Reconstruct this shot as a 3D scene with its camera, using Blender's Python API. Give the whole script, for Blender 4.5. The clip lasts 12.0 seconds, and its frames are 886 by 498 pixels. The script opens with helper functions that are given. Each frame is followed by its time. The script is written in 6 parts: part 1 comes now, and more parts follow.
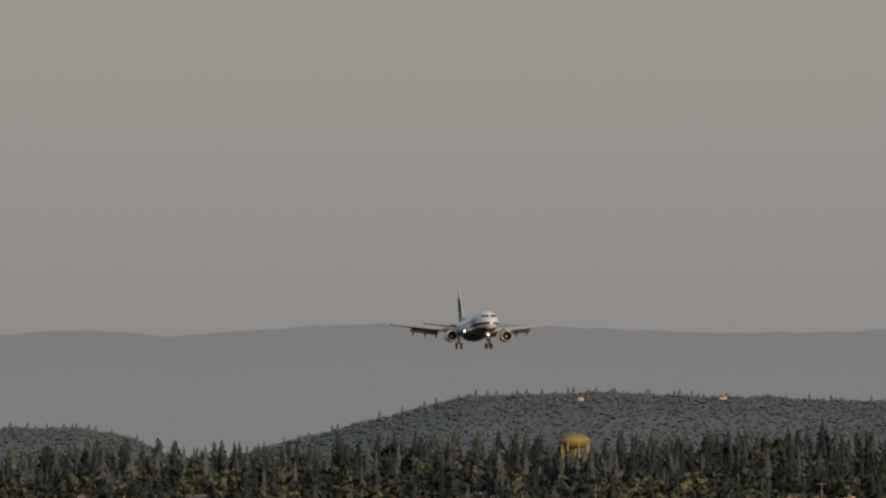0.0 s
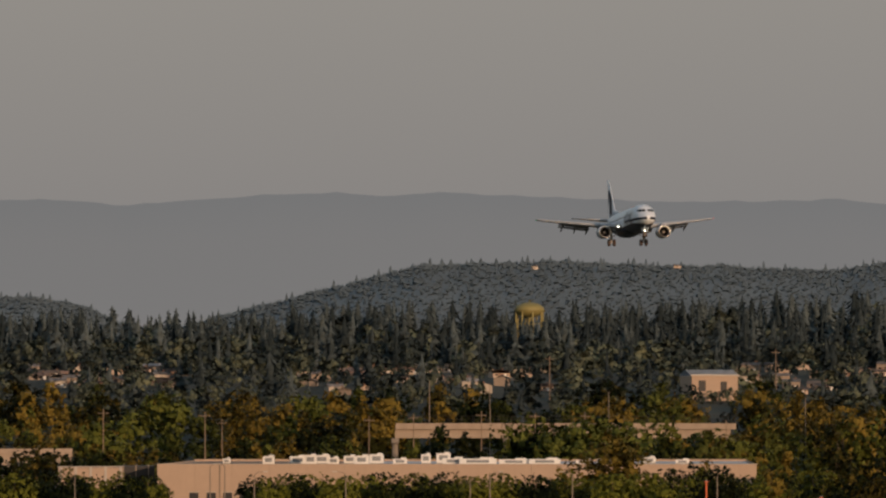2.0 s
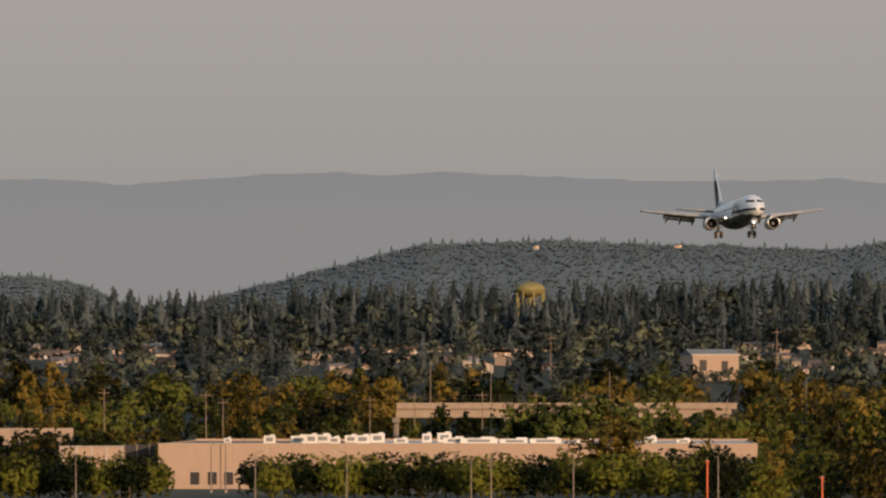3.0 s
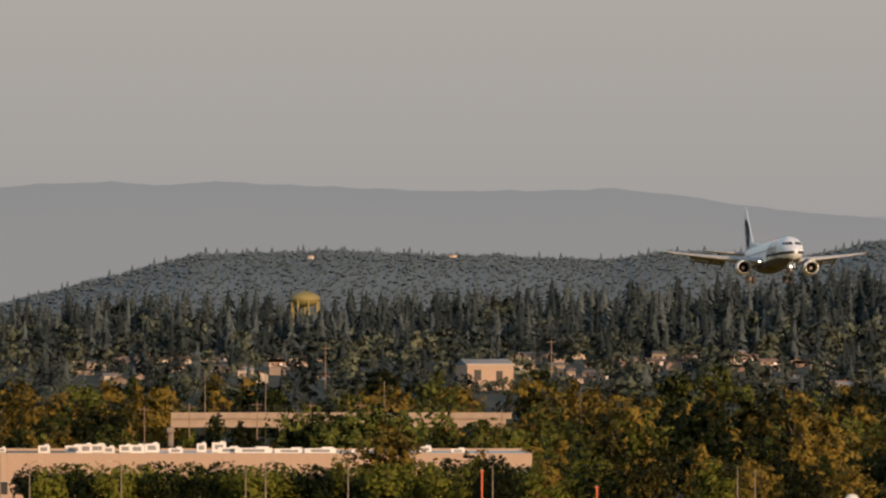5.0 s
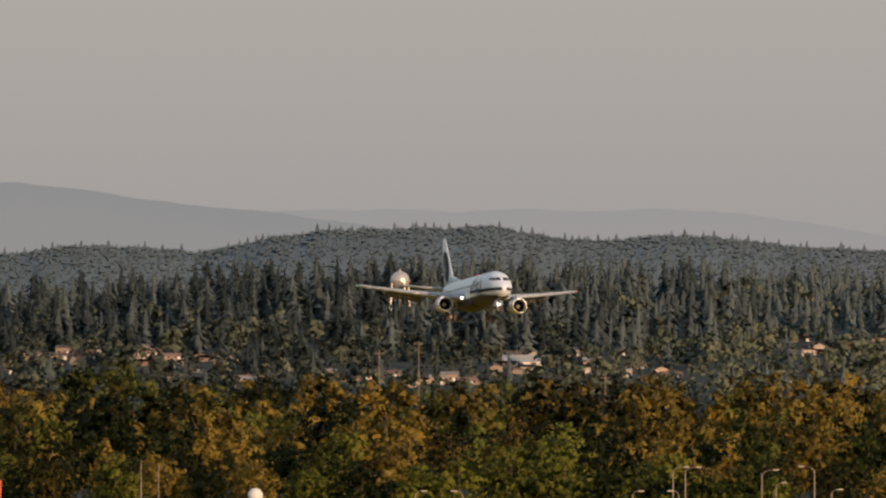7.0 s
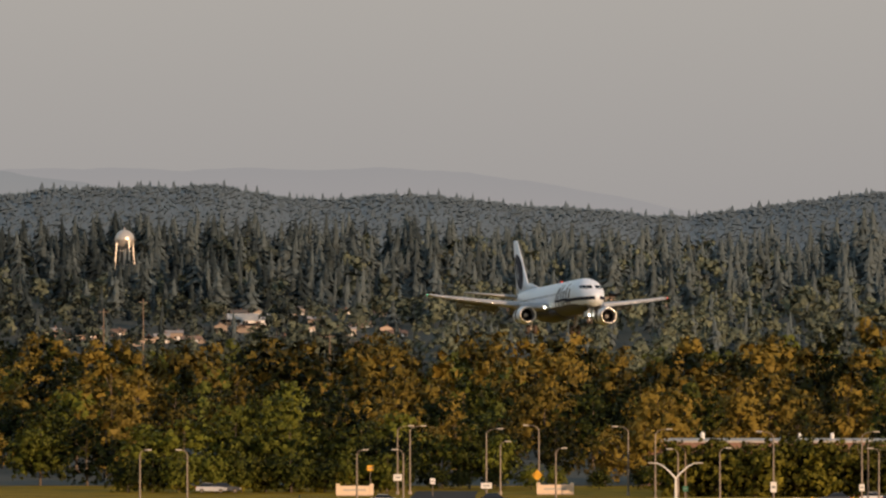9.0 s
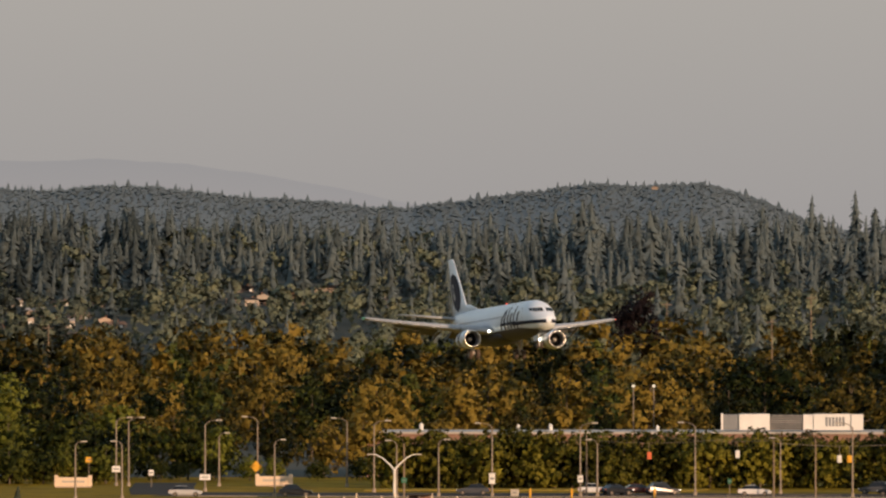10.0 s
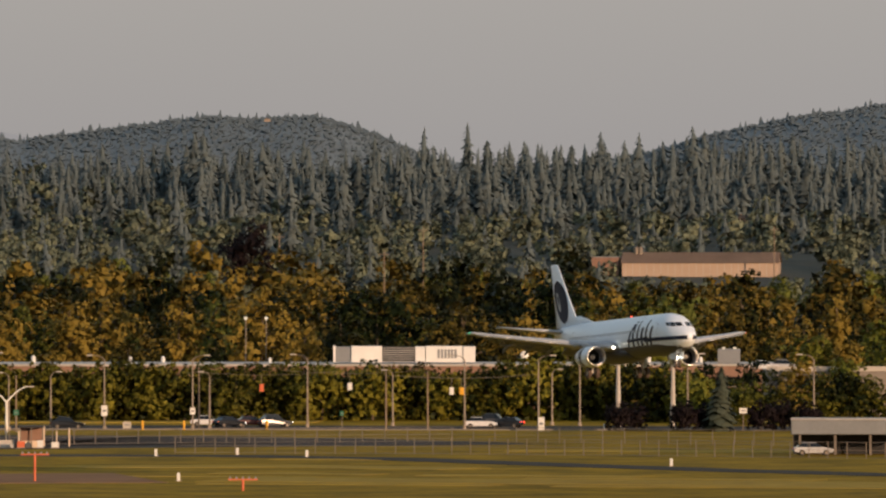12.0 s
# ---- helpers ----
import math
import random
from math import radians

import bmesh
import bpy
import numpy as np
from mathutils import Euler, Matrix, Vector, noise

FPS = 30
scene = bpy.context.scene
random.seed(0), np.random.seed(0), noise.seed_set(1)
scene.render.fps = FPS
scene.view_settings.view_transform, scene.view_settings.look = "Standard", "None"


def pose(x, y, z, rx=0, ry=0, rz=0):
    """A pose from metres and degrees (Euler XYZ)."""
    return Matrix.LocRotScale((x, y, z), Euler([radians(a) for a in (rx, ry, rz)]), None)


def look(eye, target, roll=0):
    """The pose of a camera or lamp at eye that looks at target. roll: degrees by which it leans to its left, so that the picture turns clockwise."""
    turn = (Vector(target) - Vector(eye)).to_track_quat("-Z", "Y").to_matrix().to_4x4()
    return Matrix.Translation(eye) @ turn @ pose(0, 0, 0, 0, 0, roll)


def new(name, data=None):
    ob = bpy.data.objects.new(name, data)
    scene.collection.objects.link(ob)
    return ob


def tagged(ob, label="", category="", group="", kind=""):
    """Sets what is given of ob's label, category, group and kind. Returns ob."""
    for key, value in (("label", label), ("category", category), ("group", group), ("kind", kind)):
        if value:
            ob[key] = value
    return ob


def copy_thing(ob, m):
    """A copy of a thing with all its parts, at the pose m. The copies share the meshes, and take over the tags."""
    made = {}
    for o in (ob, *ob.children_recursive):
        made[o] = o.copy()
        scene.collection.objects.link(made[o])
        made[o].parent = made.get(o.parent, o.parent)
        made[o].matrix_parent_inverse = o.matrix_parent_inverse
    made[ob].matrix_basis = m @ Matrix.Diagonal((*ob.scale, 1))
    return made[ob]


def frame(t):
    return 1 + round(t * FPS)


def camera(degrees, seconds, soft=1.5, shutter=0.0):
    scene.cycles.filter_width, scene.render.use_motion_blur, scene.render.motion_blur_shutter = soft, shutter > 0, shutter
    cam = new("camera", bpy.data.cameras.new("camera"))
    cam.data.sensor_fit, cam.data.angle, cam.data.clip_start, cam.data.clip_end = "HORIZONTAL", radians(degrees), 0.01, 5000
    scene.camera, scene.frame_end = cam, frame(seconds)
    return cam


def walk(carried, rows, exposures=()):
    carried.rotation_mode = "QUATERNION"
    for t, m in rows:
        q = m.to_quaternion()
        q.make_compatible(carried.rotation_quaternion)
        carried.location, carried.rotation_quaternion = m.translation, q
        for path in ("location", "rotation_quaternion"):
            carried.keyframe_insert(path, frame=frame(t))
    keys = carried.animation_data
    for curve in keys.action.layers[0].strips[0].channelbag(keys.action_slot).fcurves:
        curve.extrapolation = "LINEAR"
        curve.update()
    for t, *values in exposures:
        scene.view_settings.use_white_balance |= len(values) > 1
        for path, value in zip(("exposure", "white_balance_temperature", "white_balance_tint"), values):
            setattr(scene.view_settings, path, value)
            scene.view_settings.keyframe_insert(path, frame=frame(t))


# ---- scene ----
# The lookout stands at x = 0, y = 0, 20 m above the airfield. Bearings run clockwise from +y, in degrees.
EYE = Vector((0, 0, 20))
cam = camera(5.985, 12.0, soft=2.3)
# seconds, bearing and tilt of the view
PAN = [
    (0.0, -6.1879, 1.9939),
    (0.5, -5.7678, 2.2231),
    (1.0, -5.5997, 2.2575),
    (1.5, -5.9358, 1.8602),
    (1.7, -5.9091, 1.3140),
    (2.0, -5.8785, 1.1077),
    (2.5, -5.8785, 1.0351),
    (2.7, -5.8862, 0.9740),
    (4.3, -5.7334, 0.9626),
    (4.5, -5.4316, 0.9740),
    (5.0, -4.3621, 1.0351),
    (5.5, -2.9106, 1.0657),
    (6.0, -2.1238, 1.0542),
    (6.5, -1.4668, 1.0199),
    (7.0, -0.3323, 0.9969),
    (7.5, 0.5768, 0.9893),
    (7.7, 0.8098, 0.9855),
    (9.3, 1.9977, 0.6608),
    (9.5, 2.4408, 0.6417),
    (10.0, 3.4301, 0.6608),
    (10.5, 4.3354, 0.6723),
    (11.0, 5.0038, 0.5997),
    (11.5, 5.3820, 0.3858),
    (12.0, 6.0504, 0.2024),
]


def aim(bearing, tilt):
    b, e = radians(bearing), radians(tilt)
    return look(EYE, EYE + Vector((math.sin(b) * math.cos(e), math.cos(b) * math.cos(e), math.sin(e))) * 100)


walk(cam, [(t, aim(b, e)) for t, b, e in PAN],
     [(0.0, -0.32), (1.0, -0.28), (1.5, -0.70), (1.8, -0.60), (2.5, -0.08), (4.5, 0.08), (5.5, 0.15), (12.0, 0.15)])

# ---- light ----
# a low evening sun behind the lookout, over its right shoulder; a dusty sky whose haze thickens towards the skyline
SUN_BEARING, SUN_HEIGHT = 146.0, 8.0
world = bpy.data.worlds.new("sky")
scene.world = world
world.use_nodes = True
wn, wl = world.node_tree.nodes, world.node_tree.links
sky = wn.new("ShaderNodeTexSky")
sky.sky_type, sky.sun_disc = "NISHITA", False
sky.sun_elevation, sky.sun_rotation = radians(SUN_HEIGHT), radians(SUN_BEARING)
sky.air_density, sky.dust_density, sky.ozone_density = 1.3, 1.0, 1.5
dim = wn.new("ShaderNodeVectorMath")
dim.operation = "SCALE"
dim.inputs["Scale"].default_value = 0.20
wl.new(sky.outputs[0], dim.inputs[0])
where = wn.new("ShaderNodeTexCoord")
split = wn.new("ShaderNodeSeparateXYZ")
wl.new(where.outputs["Generated"], split.inputs[0])
low = wn.new("ShaderNodeMapRange")
low.inputs["From Min"].default_value, low.inputs["From Max"].default_value = 0.005, 0.06
wl.new(split.outputs["Z"], low.inputs["Value"])
haze = wn.new("ShaderNodeMix")
haze.data_type = "RGBA"
haze.inputs["A"].default_value, haze.inputs["B"].default_value = (0.296, 0.280, 0.280, 1), (0.410, 0.382, 0.345, 1)
wl.new(low.outputs[0], haze.inputs["Factor"])
high = wn.new("ShaderNodeMapRange")
high.inputs["From Min"].default_value, high.inputs["From Max"].default_value = 0.10, 0.5
high.inputs["To Max"].default_value = 0.75
wl.new(split.outputs["Z"], high.inputs["Value"])
air = wn.new("ShaderNodeMix")
air.data_type = "RGBA"
wl.new(high.outputs[0], air.inputs["Factor"])
wl.new(haze.outputs["Result"], air.inputs["A"])
wl.new(dim.outputs[0], air.inputs["B"])
wl.new(air.outputs["Result"], wn["Background"].inputs[0])
wn["Background"].inputs[1].default_value = 1.0
sun = new("sun", bpy.data.lights.new("sun", "SUN"))
sun.data.energy, sun.data.angle, sun.data.color = 3.7, radians(0.6), (1.0, 0.63, 0.38)
b, e = radians(SUN_BEARING), radians(SUN_HEIGHT)
sun.matrix_world = look((0, 0, 400), Vector((0, 0, 400)) - Vector((math.sin(b) * math.cos(e), math.cos(b) * math.cos(e), math.sin(e))))

# ---- materials ----
def material(name, colour, rough=0.8, metal=0.0, spread=0.25, scale=1.0, bump=0.0, second=None, tint=False, island=False, glow=0.0,
             glass=False, per_object=0.0, sheen=0.5):
    """A surface with variation at two scales; scale is the size of the coarse variation in metres."""
    m = bpy.data.materials.new(name)
    m.use_nodes = True
    n, l = m.node_tree.nodes, m.node_tree.links
    bsdf = n["Principled BSDF"]
    bsdf.inputs["Roughness"].default_value, bsdf.inputs["Metallic"].default_value = rough, metal
    bsdf.inputs["Specular IOR Level"].default_value = sheen
    co = n.new("ShaderNodeTexCoord")
    big, fine = n.new("ShaderNodeTexNoise"), n.new("ShaderNodeTexNoise")
    big.inputs["Scale"].default_value, fine.inputs["Scale"].default_value = 1.0 / scale, 7.3 / scale
    for q in (big, fine):
        q.inputs["Detail"].default_value = 4
        l.new(co.outputs["Object"], q.inputs["Vector"])
    add = n.new("ShaderNodeMath")
    add.operation = "MULTIPLY_ADD"
    l.new(fine.outputs[0], add.inputs[0])
    add.inputs[1].default_value = 0.5
    l.new(big.outputs[0], add.inputs[2])
    value = add.outputs[0]
    for use, node, out, k in ((tint, "ShaderNodeAttribute", "Fac", 1.2), (island, "ShaderNodeNewGeometry", "Random Per Island", 0.36),
                              (per_object > 0, "ShaderNodeObjectInfo", "Random", per_object)):
        if use:
            src = n.new(node)
            if node == "ShaderNodeAttribute":
                src.attribute_name = "tint"
            shift = n.new("ShaderNodeMath")
            shift.operation = "SUBTRACT"
            l.new(src.outputs[out], shift.inputs[0])
            shift.inputs[1].default_value = 0.5
            mix = n.new("ShaderNodeMath")
            mix.operation = "MULTIPLY_ADD"
            l.new(shift.outputs[0], mix.inputs[0])
            mix.inputs[1].default_value = k
            l.new(value, mix.inputs[2])
            value = mix.outputs[0]
    ramp = n.new("ShaderNodeValToRGB")
    lo = tuple(c * (1 - spread) for c in colour)
    hi = tuple(min(1, c * (1 + spread)) for c in (second or colour))
    ramp.color_ramp.elements[0].position, ramp.color_ramp.elements[0].color = 0.35, (*lo, 1)
    ramp.color_ramp.elements[1].position, ramp.color_ramp.elements[1].color = 1.0, (*hi, 1)
    l.new(value, ramp.inputs[0])
    l.new(ramp.outputs[0], bsdf.inputs["Base Color"])
    if bump:
        bp = n.new("ShaderNodeBump")
        bp.inputs["Strength"].default_value, bp.inputs["Distance"].default_value = 0.6, bump
        l.new(fine.outputs[0], bp.inputs["Height"])
        l.new(bp.outputs[0], bsdf.inputs["Normal"])
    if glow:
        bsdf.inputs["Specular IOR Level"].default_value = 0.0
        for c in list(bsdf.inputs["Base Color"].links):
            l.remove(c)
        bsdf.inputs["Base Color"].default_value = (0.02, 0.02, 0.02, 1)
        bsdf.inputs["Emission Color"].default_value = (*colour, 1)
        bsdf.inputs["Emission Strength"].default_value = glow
    return m


M = {
    "cottonwood": material("cottonwood_leaves", (0.012, 0.018, 0.003), 0.6, sheen=0.12, tint=True, island=True, spread=0.35, scale=28, second=(0.142, 0.103, 0.019)),
    "golden": material("golden_green_leaves", (0.014, 0.021, 0.003), 0.6, sheen=0.12, island=True, spread=0.35, scale=28, second=(0.145, 0.106, 0.019), per_object=1.3),
    "maple": material("broad_leaves", (0.010, 0.019, 0.004), 0.6, sheen=0.12, tint=True, island=True, spread=0.35, scale=28, second=(0.082, 0.094, 0.018)),
    "green": material("green_leaves", (0.010, 0.019, 0.003), 0.6, sheen=0.12, island=True, spread=0.35, scale=28, second=(0.096, 0.104, 0.014), per_object=1.3),
    "hedge": material("yellow_green_leaves", (0.016, 0.024, 0.003), 0.6, sheen=0.12, island=True, spread=0.35, scale=12, second=(0.135, 0.122, 0.014), per_object=0.9),
    "plum": material("dark_red_leaves", (0.012, 0.008, 0.009), 0.6, sheen=0.1, island=True, spread=0.4, scale=3),
    # slope leaves and fir needles: haze put in as a paler, bluer base colour
    "slope_leaf": material("haze_tinted_slope_leaves", (0.054, 0.073, 0.072), 0.8, sheen=0.1, tint=True, island=True, spread=0.28, scale=28, second=(0.132, 0.150, 0.100)),
    "conifer": material("haze_tinted_needles", (0.038, 0.053, 0.058), 0.8, sheen=0.1, tint=True, island=True, spread=0.25, scale=28, second=(0.092, 0.116, 0.120)),
    # hill trees: distance haze put into the base colour as pale blue-grey
    "far_trees": material("haze_tinted_hill_trees", (0.142, 0.178, 0.198), 0.95, sheen=0.1, tint=True, island=True, spread=0.10, scale=30),
    "bark": material("bark", (0.11, 0.085, 0.06), 0.9, bump=0.03, scale=0.8),
    "grass": material("mown_grass", (0.064, 0.060, 0.003), 0.9, sheen=0.08, spread=0.5, scale=9, bump=0.02, second=(0.27, 0.170, 0.009)),
    # floor lifted and hillside blue-grey: haze mixed into both base colours
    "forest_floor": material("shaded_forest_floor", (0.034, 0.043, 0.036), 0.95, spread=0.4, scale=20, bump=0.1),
    "hill_floor": material("haze_tinted_hillside", (0.142, 0.178, 0.198), 0.95, spread=0.2, scale=60),
    # mountain ranges: haze given as an even glow, not lit by the sun
    "mountain": material("near_range_haze_glow", (0.238, 0.236, 0.237), 1.0, spread=0.04, scale=300, glow=1.0),
    "mountain_far": material("far_range_haze_glow", (0.284, 0.271, 0.271), 1.0, spread=0.03, scale=300, glow=1.0),
}


def mesh_from(name, verts, faces, mats, index=None, smooth=False):
    me = bpy.data.meshes.new(name)
    me.from_pydata([tuple(v) for v in verts], [], [tuple(f) for f in faces])
    for m in mats:
        me.materials.append(m)
    if index is not None:
        me.polygons.foreach_set("material_index", np.asarray(index, np.int32))
    if smooth:
        me.shade_smooth()
    return me


def part(name, bm, mat, parent=None, label="", smooth=False, at=None):
    """Links a bmesh as one mesh object under a thing or part."""
    me = bpy.data.meshes.new(name)
    bm.to_mesh(me)
    bm.free()
    for m in (mat if isinstance(mat, (list, tuple)) else [mat]):
        me.materials.append(m)
    if smooth:
        me.shade_smooth()
    ob = new(name, me)
    if parent is not None:
        ob.parent = parent
    if at is not None:
        ob.matrix_basis = at
    return tagged(ob, label)


def share(name, me, parent, m):
    ob = new(name, me)
    ob.parent = parent
    ob.matrix_basis = m
    return ob


def polar(bearing, dist, z=0.0):
    b = radians(bearing)
    return Vector((dist * math.sin(b), dist * math.cos(b), z))


def box(bm, x0, x1, y0, y1, z0, z1, bevel=0.0, m=None):
    mat = Matrix.Translation(((x0 + x1) / 2, (y0 + y1) / 2, (z0 + z1) / 2)) @ Matrix.Diagonal((x1 - x0, y1 - y0, z1 - z0, 1))
    r = bmesh.ops.create_cube(bm, size=1, matrix=(m @ mat) if m else mat)
    if bevel:
        es = list({e for v in r["verts"] for e in v.link_edges})
        bmesh.ops.bevel(bm, geom=es, offset=bevel, segments=1, affect="EDGES")
    return bm


def tube(bm, pts, radii, sides=8, cap=True):
    """A tapered tube along points."""
    rings = []
    pts = [Vector(p) for p in pts]
    for i, p in enumerate(pts):
        d = (pts[min(i + 1, len(pts) - 1)] - pts[max(i - 1, 0)]).normalized()
        a = d.orthogonal().normalized() if abs(d.z) > 0.99 else d.cross(Vector((0, 0, 1))).normalized()
        c = d.cross(a)
        r = radii[i] if isinstance(radii, (list, tuple)) else radii
        rings.append([bm.verts.new(p + (a * math.cos(t) + c * math.sin(t)) * r) for t in [2 * math.pi * k / sides for k in range(sides)]])
    for r0, r1 in zip(rings, rings[1:]):
        for k in range(sides):
            bm.faces.new((r0[k], r0[(k + 1) % sides], r1[(k + 1) % sides], r1[k]))
    if cap:
        bm.faces.new(rings[0][::-1])
        bm.faces.new(rings[-1])
    return bm

# ---- ground ----
# skyline heights in metres: the hills, every 0.4 degrees of bearing from -9.2; the firs' tops on the ridge, every 0.8 degrees
HILL_TOPS = (74.9, 76.1, 73.5, 62, 62, 70.6, 77.2, 84.1, 90.7, 91.3, 92.5, 90.9, 90.5, 91.6, 89.3, 88.1, 92.2, 90.8, 88.6, 93.8, 98.9, 100.5, 101.2, 101.2,
             95.6, 94.4, 97.0, 95.2, 92.4, 90.8, 88.0, 85.9, 89.8, 93.7, 97.4, 96.7, 98.4, 89.7, 77.8, 72, 72, 77.8, 84.1, 91.7, 97.6, 101.1, 104)
RIDGE_TOPS = (51.0, 54.0, 52.7, 56.5, 56.4, 55.7, 56.6, 59.0, 60.6, 63.0, 65.9, 67.0, 66.8, 66.4, 65.5, 64.4, 64.7, 65.7, 64.2, 64.8, 64.8, 66.1, 66.3, 66.0)
HILL_BEARINGS = [-9.2 + 0.4 * i for i in range(len(HILL_TOPS))]
RIDGE_BEARINGS = [-9.2 + 0.8 * i for i in range(len(RIDGE_TOPS))]


def step(x):
    x = min(max(x, 0.0), 1.0)
    return x * x * (3 - 2 * x)


def ground_z(bearing, d):
    b = (bearing + 180) % 360 - 180
    right = step((b + 3) / 3.5)
    lift = float(np.interp(b, RIDGE_BEARINGS, RIDGE_TOPS)) - 14.5 - (33 + 10 * right)
    z = (33 + 10 * right) * step((d - 1900) / (700.0 + 350 * right))
    z += lift * step((d - 2600) / 250.0)
    z -= (26 + lift) * step((d - 3050) / 400.0)
    if d > 3200:
        near = float(np.interp(b, HILL_BEARINGS, HILL_TOPS)) - 2.0
        near += 0.9 * noise.noise((b * 6, 1.1, 0.4)) - 30 * step((abs(b) - 11) / 6)
        bell = math.exp(-((d - 4000) / 380.0) ** 2) if d < 4000 else math.exp(-((d - 4000) / 250.0) ** 2)
        z = z + max(0, near - z) * bell
    if d > 1950:
        z += 1.5 * noise.noise((b * 0.9, d / 180.0, 0.0)) * step((d - 1950) / 300)
    return z


def ground_at(bearing, d):
    return polar(bearing, d, ground_z(bearing, d))


def build_ground():
    bearings = [i * 0.125 for i in range(-104, 105)] + [13 + i * 8.025 for i in range(1, 41)]
    bearings = [b for b in bearings if b < 346.9]
    dists = [0, 60, 200, 500, 760, 900, 1000, 1080, 1140, 1200, 1300, 1450, 1600] + [1650 + 50 * i for i in range(64)]
    verts, faces = [], []
    for b in bearings:
        for d in dists:
            verts.append(ground_at(b, d) if d else Vector((0, 0, 0)))
    k, n = len(dists), len(bearings)
    for i in range(n):
        j = (i + 1) % n
        for q in range(k - 1):
            f = (i * k + q, i * k + q + 1, j * k + q + 1, j * k + q)
            faces.append(f if q else (i * k, i * k + 1, j * k + 1))
    # beyond 3200 m the ground takes the haze-coloured material
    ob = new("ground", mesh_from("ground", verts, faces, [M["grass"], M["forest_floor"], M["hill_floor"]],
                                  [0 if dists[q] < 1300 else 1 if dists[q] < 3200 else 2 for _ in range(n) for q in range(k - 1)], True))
    tagged(ob, "mown airfield grass rising to wooded hills", "ground", kind="structure")


build_ground()

# the faint mountain range on the skyline: backdrop shells that glow in haze colour
def build_range(name, label, mat, dist, crest):
    verts, faces = [], []
    bs = [-14 + i * 0.1 for i in range(281)]
    for b in bs:
        h = crest(b) + 1.6 * noise.noise((b * 2.3, dist, 5)) + 1.0 * noise.noise((b * 6, dist, 9))
        for k, (back, f) in enumerate(((0, 0.0), (60, 0.45), (110, 0.8), (150, 1.0), (190, 0.7))):
            verts.append(polar(b, dist + back, 15 + (h - 15) * f))
    for i in range(len(bs) - 1):
        for q in range(4):
            faces.append((i * 5 + q, i * 5 + q + 1, i * 5 + q + 6, i * 5 + q + 5))
    ob = new(name, mesh_from(name, verts, faces, [M[mat]], smooth=True))
    tagged(ob, label, "mountains", kind="structure")


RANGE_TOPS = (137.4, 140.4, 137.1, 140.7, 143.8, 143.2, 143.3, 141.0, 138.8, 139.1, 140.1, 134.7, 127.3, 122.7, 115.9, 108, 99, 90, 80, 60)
build_range("mountain_backdrop", "mountain range backdrop on the skyline, glowing haze-grey", "mountain", 4480,
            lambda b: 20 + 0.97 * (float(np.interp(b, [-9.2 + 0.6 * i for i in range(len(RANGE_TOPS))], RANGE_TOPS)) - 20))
build_range("far_mountain_backdrop", "farther mountain range backdrop, glowing pale haze-grey", "mountain_far", 4720, lambda b: 127 - 50 * step((b - 1.2) / 4.0))

# ---- trees ----
def unit_rows(a):
    return a / np.maximum(np.linalg.norm(a, axis=-1, keepdims=True), 1e-9)


def leaf_cloud(rng, lobes, leaves, size, clump):
    """A crown over a set of lobes (centre, radii): a coat of small leaf sprays in clumps, and larger sprays deep inside.
    Gives vertices, triangles and the crown's rounded normals."""
    cs, rs = np.array([l[0] for l in lobes], float), np.array([l[1] for l in lobes], float)
    area = (rs.prod(1)) ** 0.67
    clumps = max(14, leaves // 8)
    pick = rng.choice(len(lobes), clumps, p=area / area.sum())
    d = unit_rows(rng.normal(size=(clumps, 3)))
    d[:, 2] = np.where(d[:, 2] < -0.45, -d[:, 2], d[:, 2])
    deep = rng.random(clumps) < 0.16
    cc = cs[pick] + d * rs[pick] * np.where(deep, 0.15 + 0.35 * rng.random(clumps), 0.74 + 0.34 * rng.random(clumps))[:, None]
    dn = unit_rows(d / rs[pick])
    who = rng.integers(clumps, size=leaves)
    own = unit_rows(rng.normal(size=(leaves, 3)))
    own = np.where((own * dn[who]).sum(1)[:, None] < -0.2, -own, own)
    p = cc[who] + own * (clump * (0.35 + 0.75 * rng.random(leaves)))[:, None]
    n = unit_rows(0.68 * dn[who] + 0.42 * own + 0.20 * rng.normal(size=p.shape))
    face = unit_rows(n + 0.55 * rng.normal(size=p.shape))
    a = unit_rows(np.cross(face, unit_rows(rng.normal(size=p.shape))))
    e = np.cross(face, a)
    s = (size * (0.6 + 0.8 * rng.random(leaves)) * np.where(deep[who], 1.9, 1.0))[:, None]
    t = np.stack([p - a * s - e * s * 0.6, p + a * s * 0.9 - e * s * 0.7, p + e * s * 1.1], 1).reshape(-1, 3)
    return t, np.arange(len(t)).reshape(-1, 3), np.repeat(n, 3, 0)


def broad_lobes(rng, h, w, tall=False, foot=0.22, levels=5):
    lobes = []
    n = levels + 1 if tall else levels
    for i in range(n):
        f = (i + 0.5) / n
        zz = h * (foot + (0.90 - foot) * f)
        spread = w * 0.5 * math.sin(math.pi * (0.2 + 0.68 * f)) if not tall else w * 0.46 * (1.08 - 0.72 * f)
        ang = rng.random() * 6.283
        for k in range(2 if i < n - 1 else 1):
            o = spread * (0.42 + 0.25 * rng.random()) if i < n - 1 else 0.06 * w
            r = spread * (0.58 + 0.15 * rng.random()) + 0.04 * w
            a = ang + k * 3.14 + 0.6 * rng.normal()
            lobes.append(((o * math.cos(a), o * math.sin(a), zz + h * 0.04 * rng.normal()), (r, r, max(h * 0.11, r * 0.8))))
    return lobes


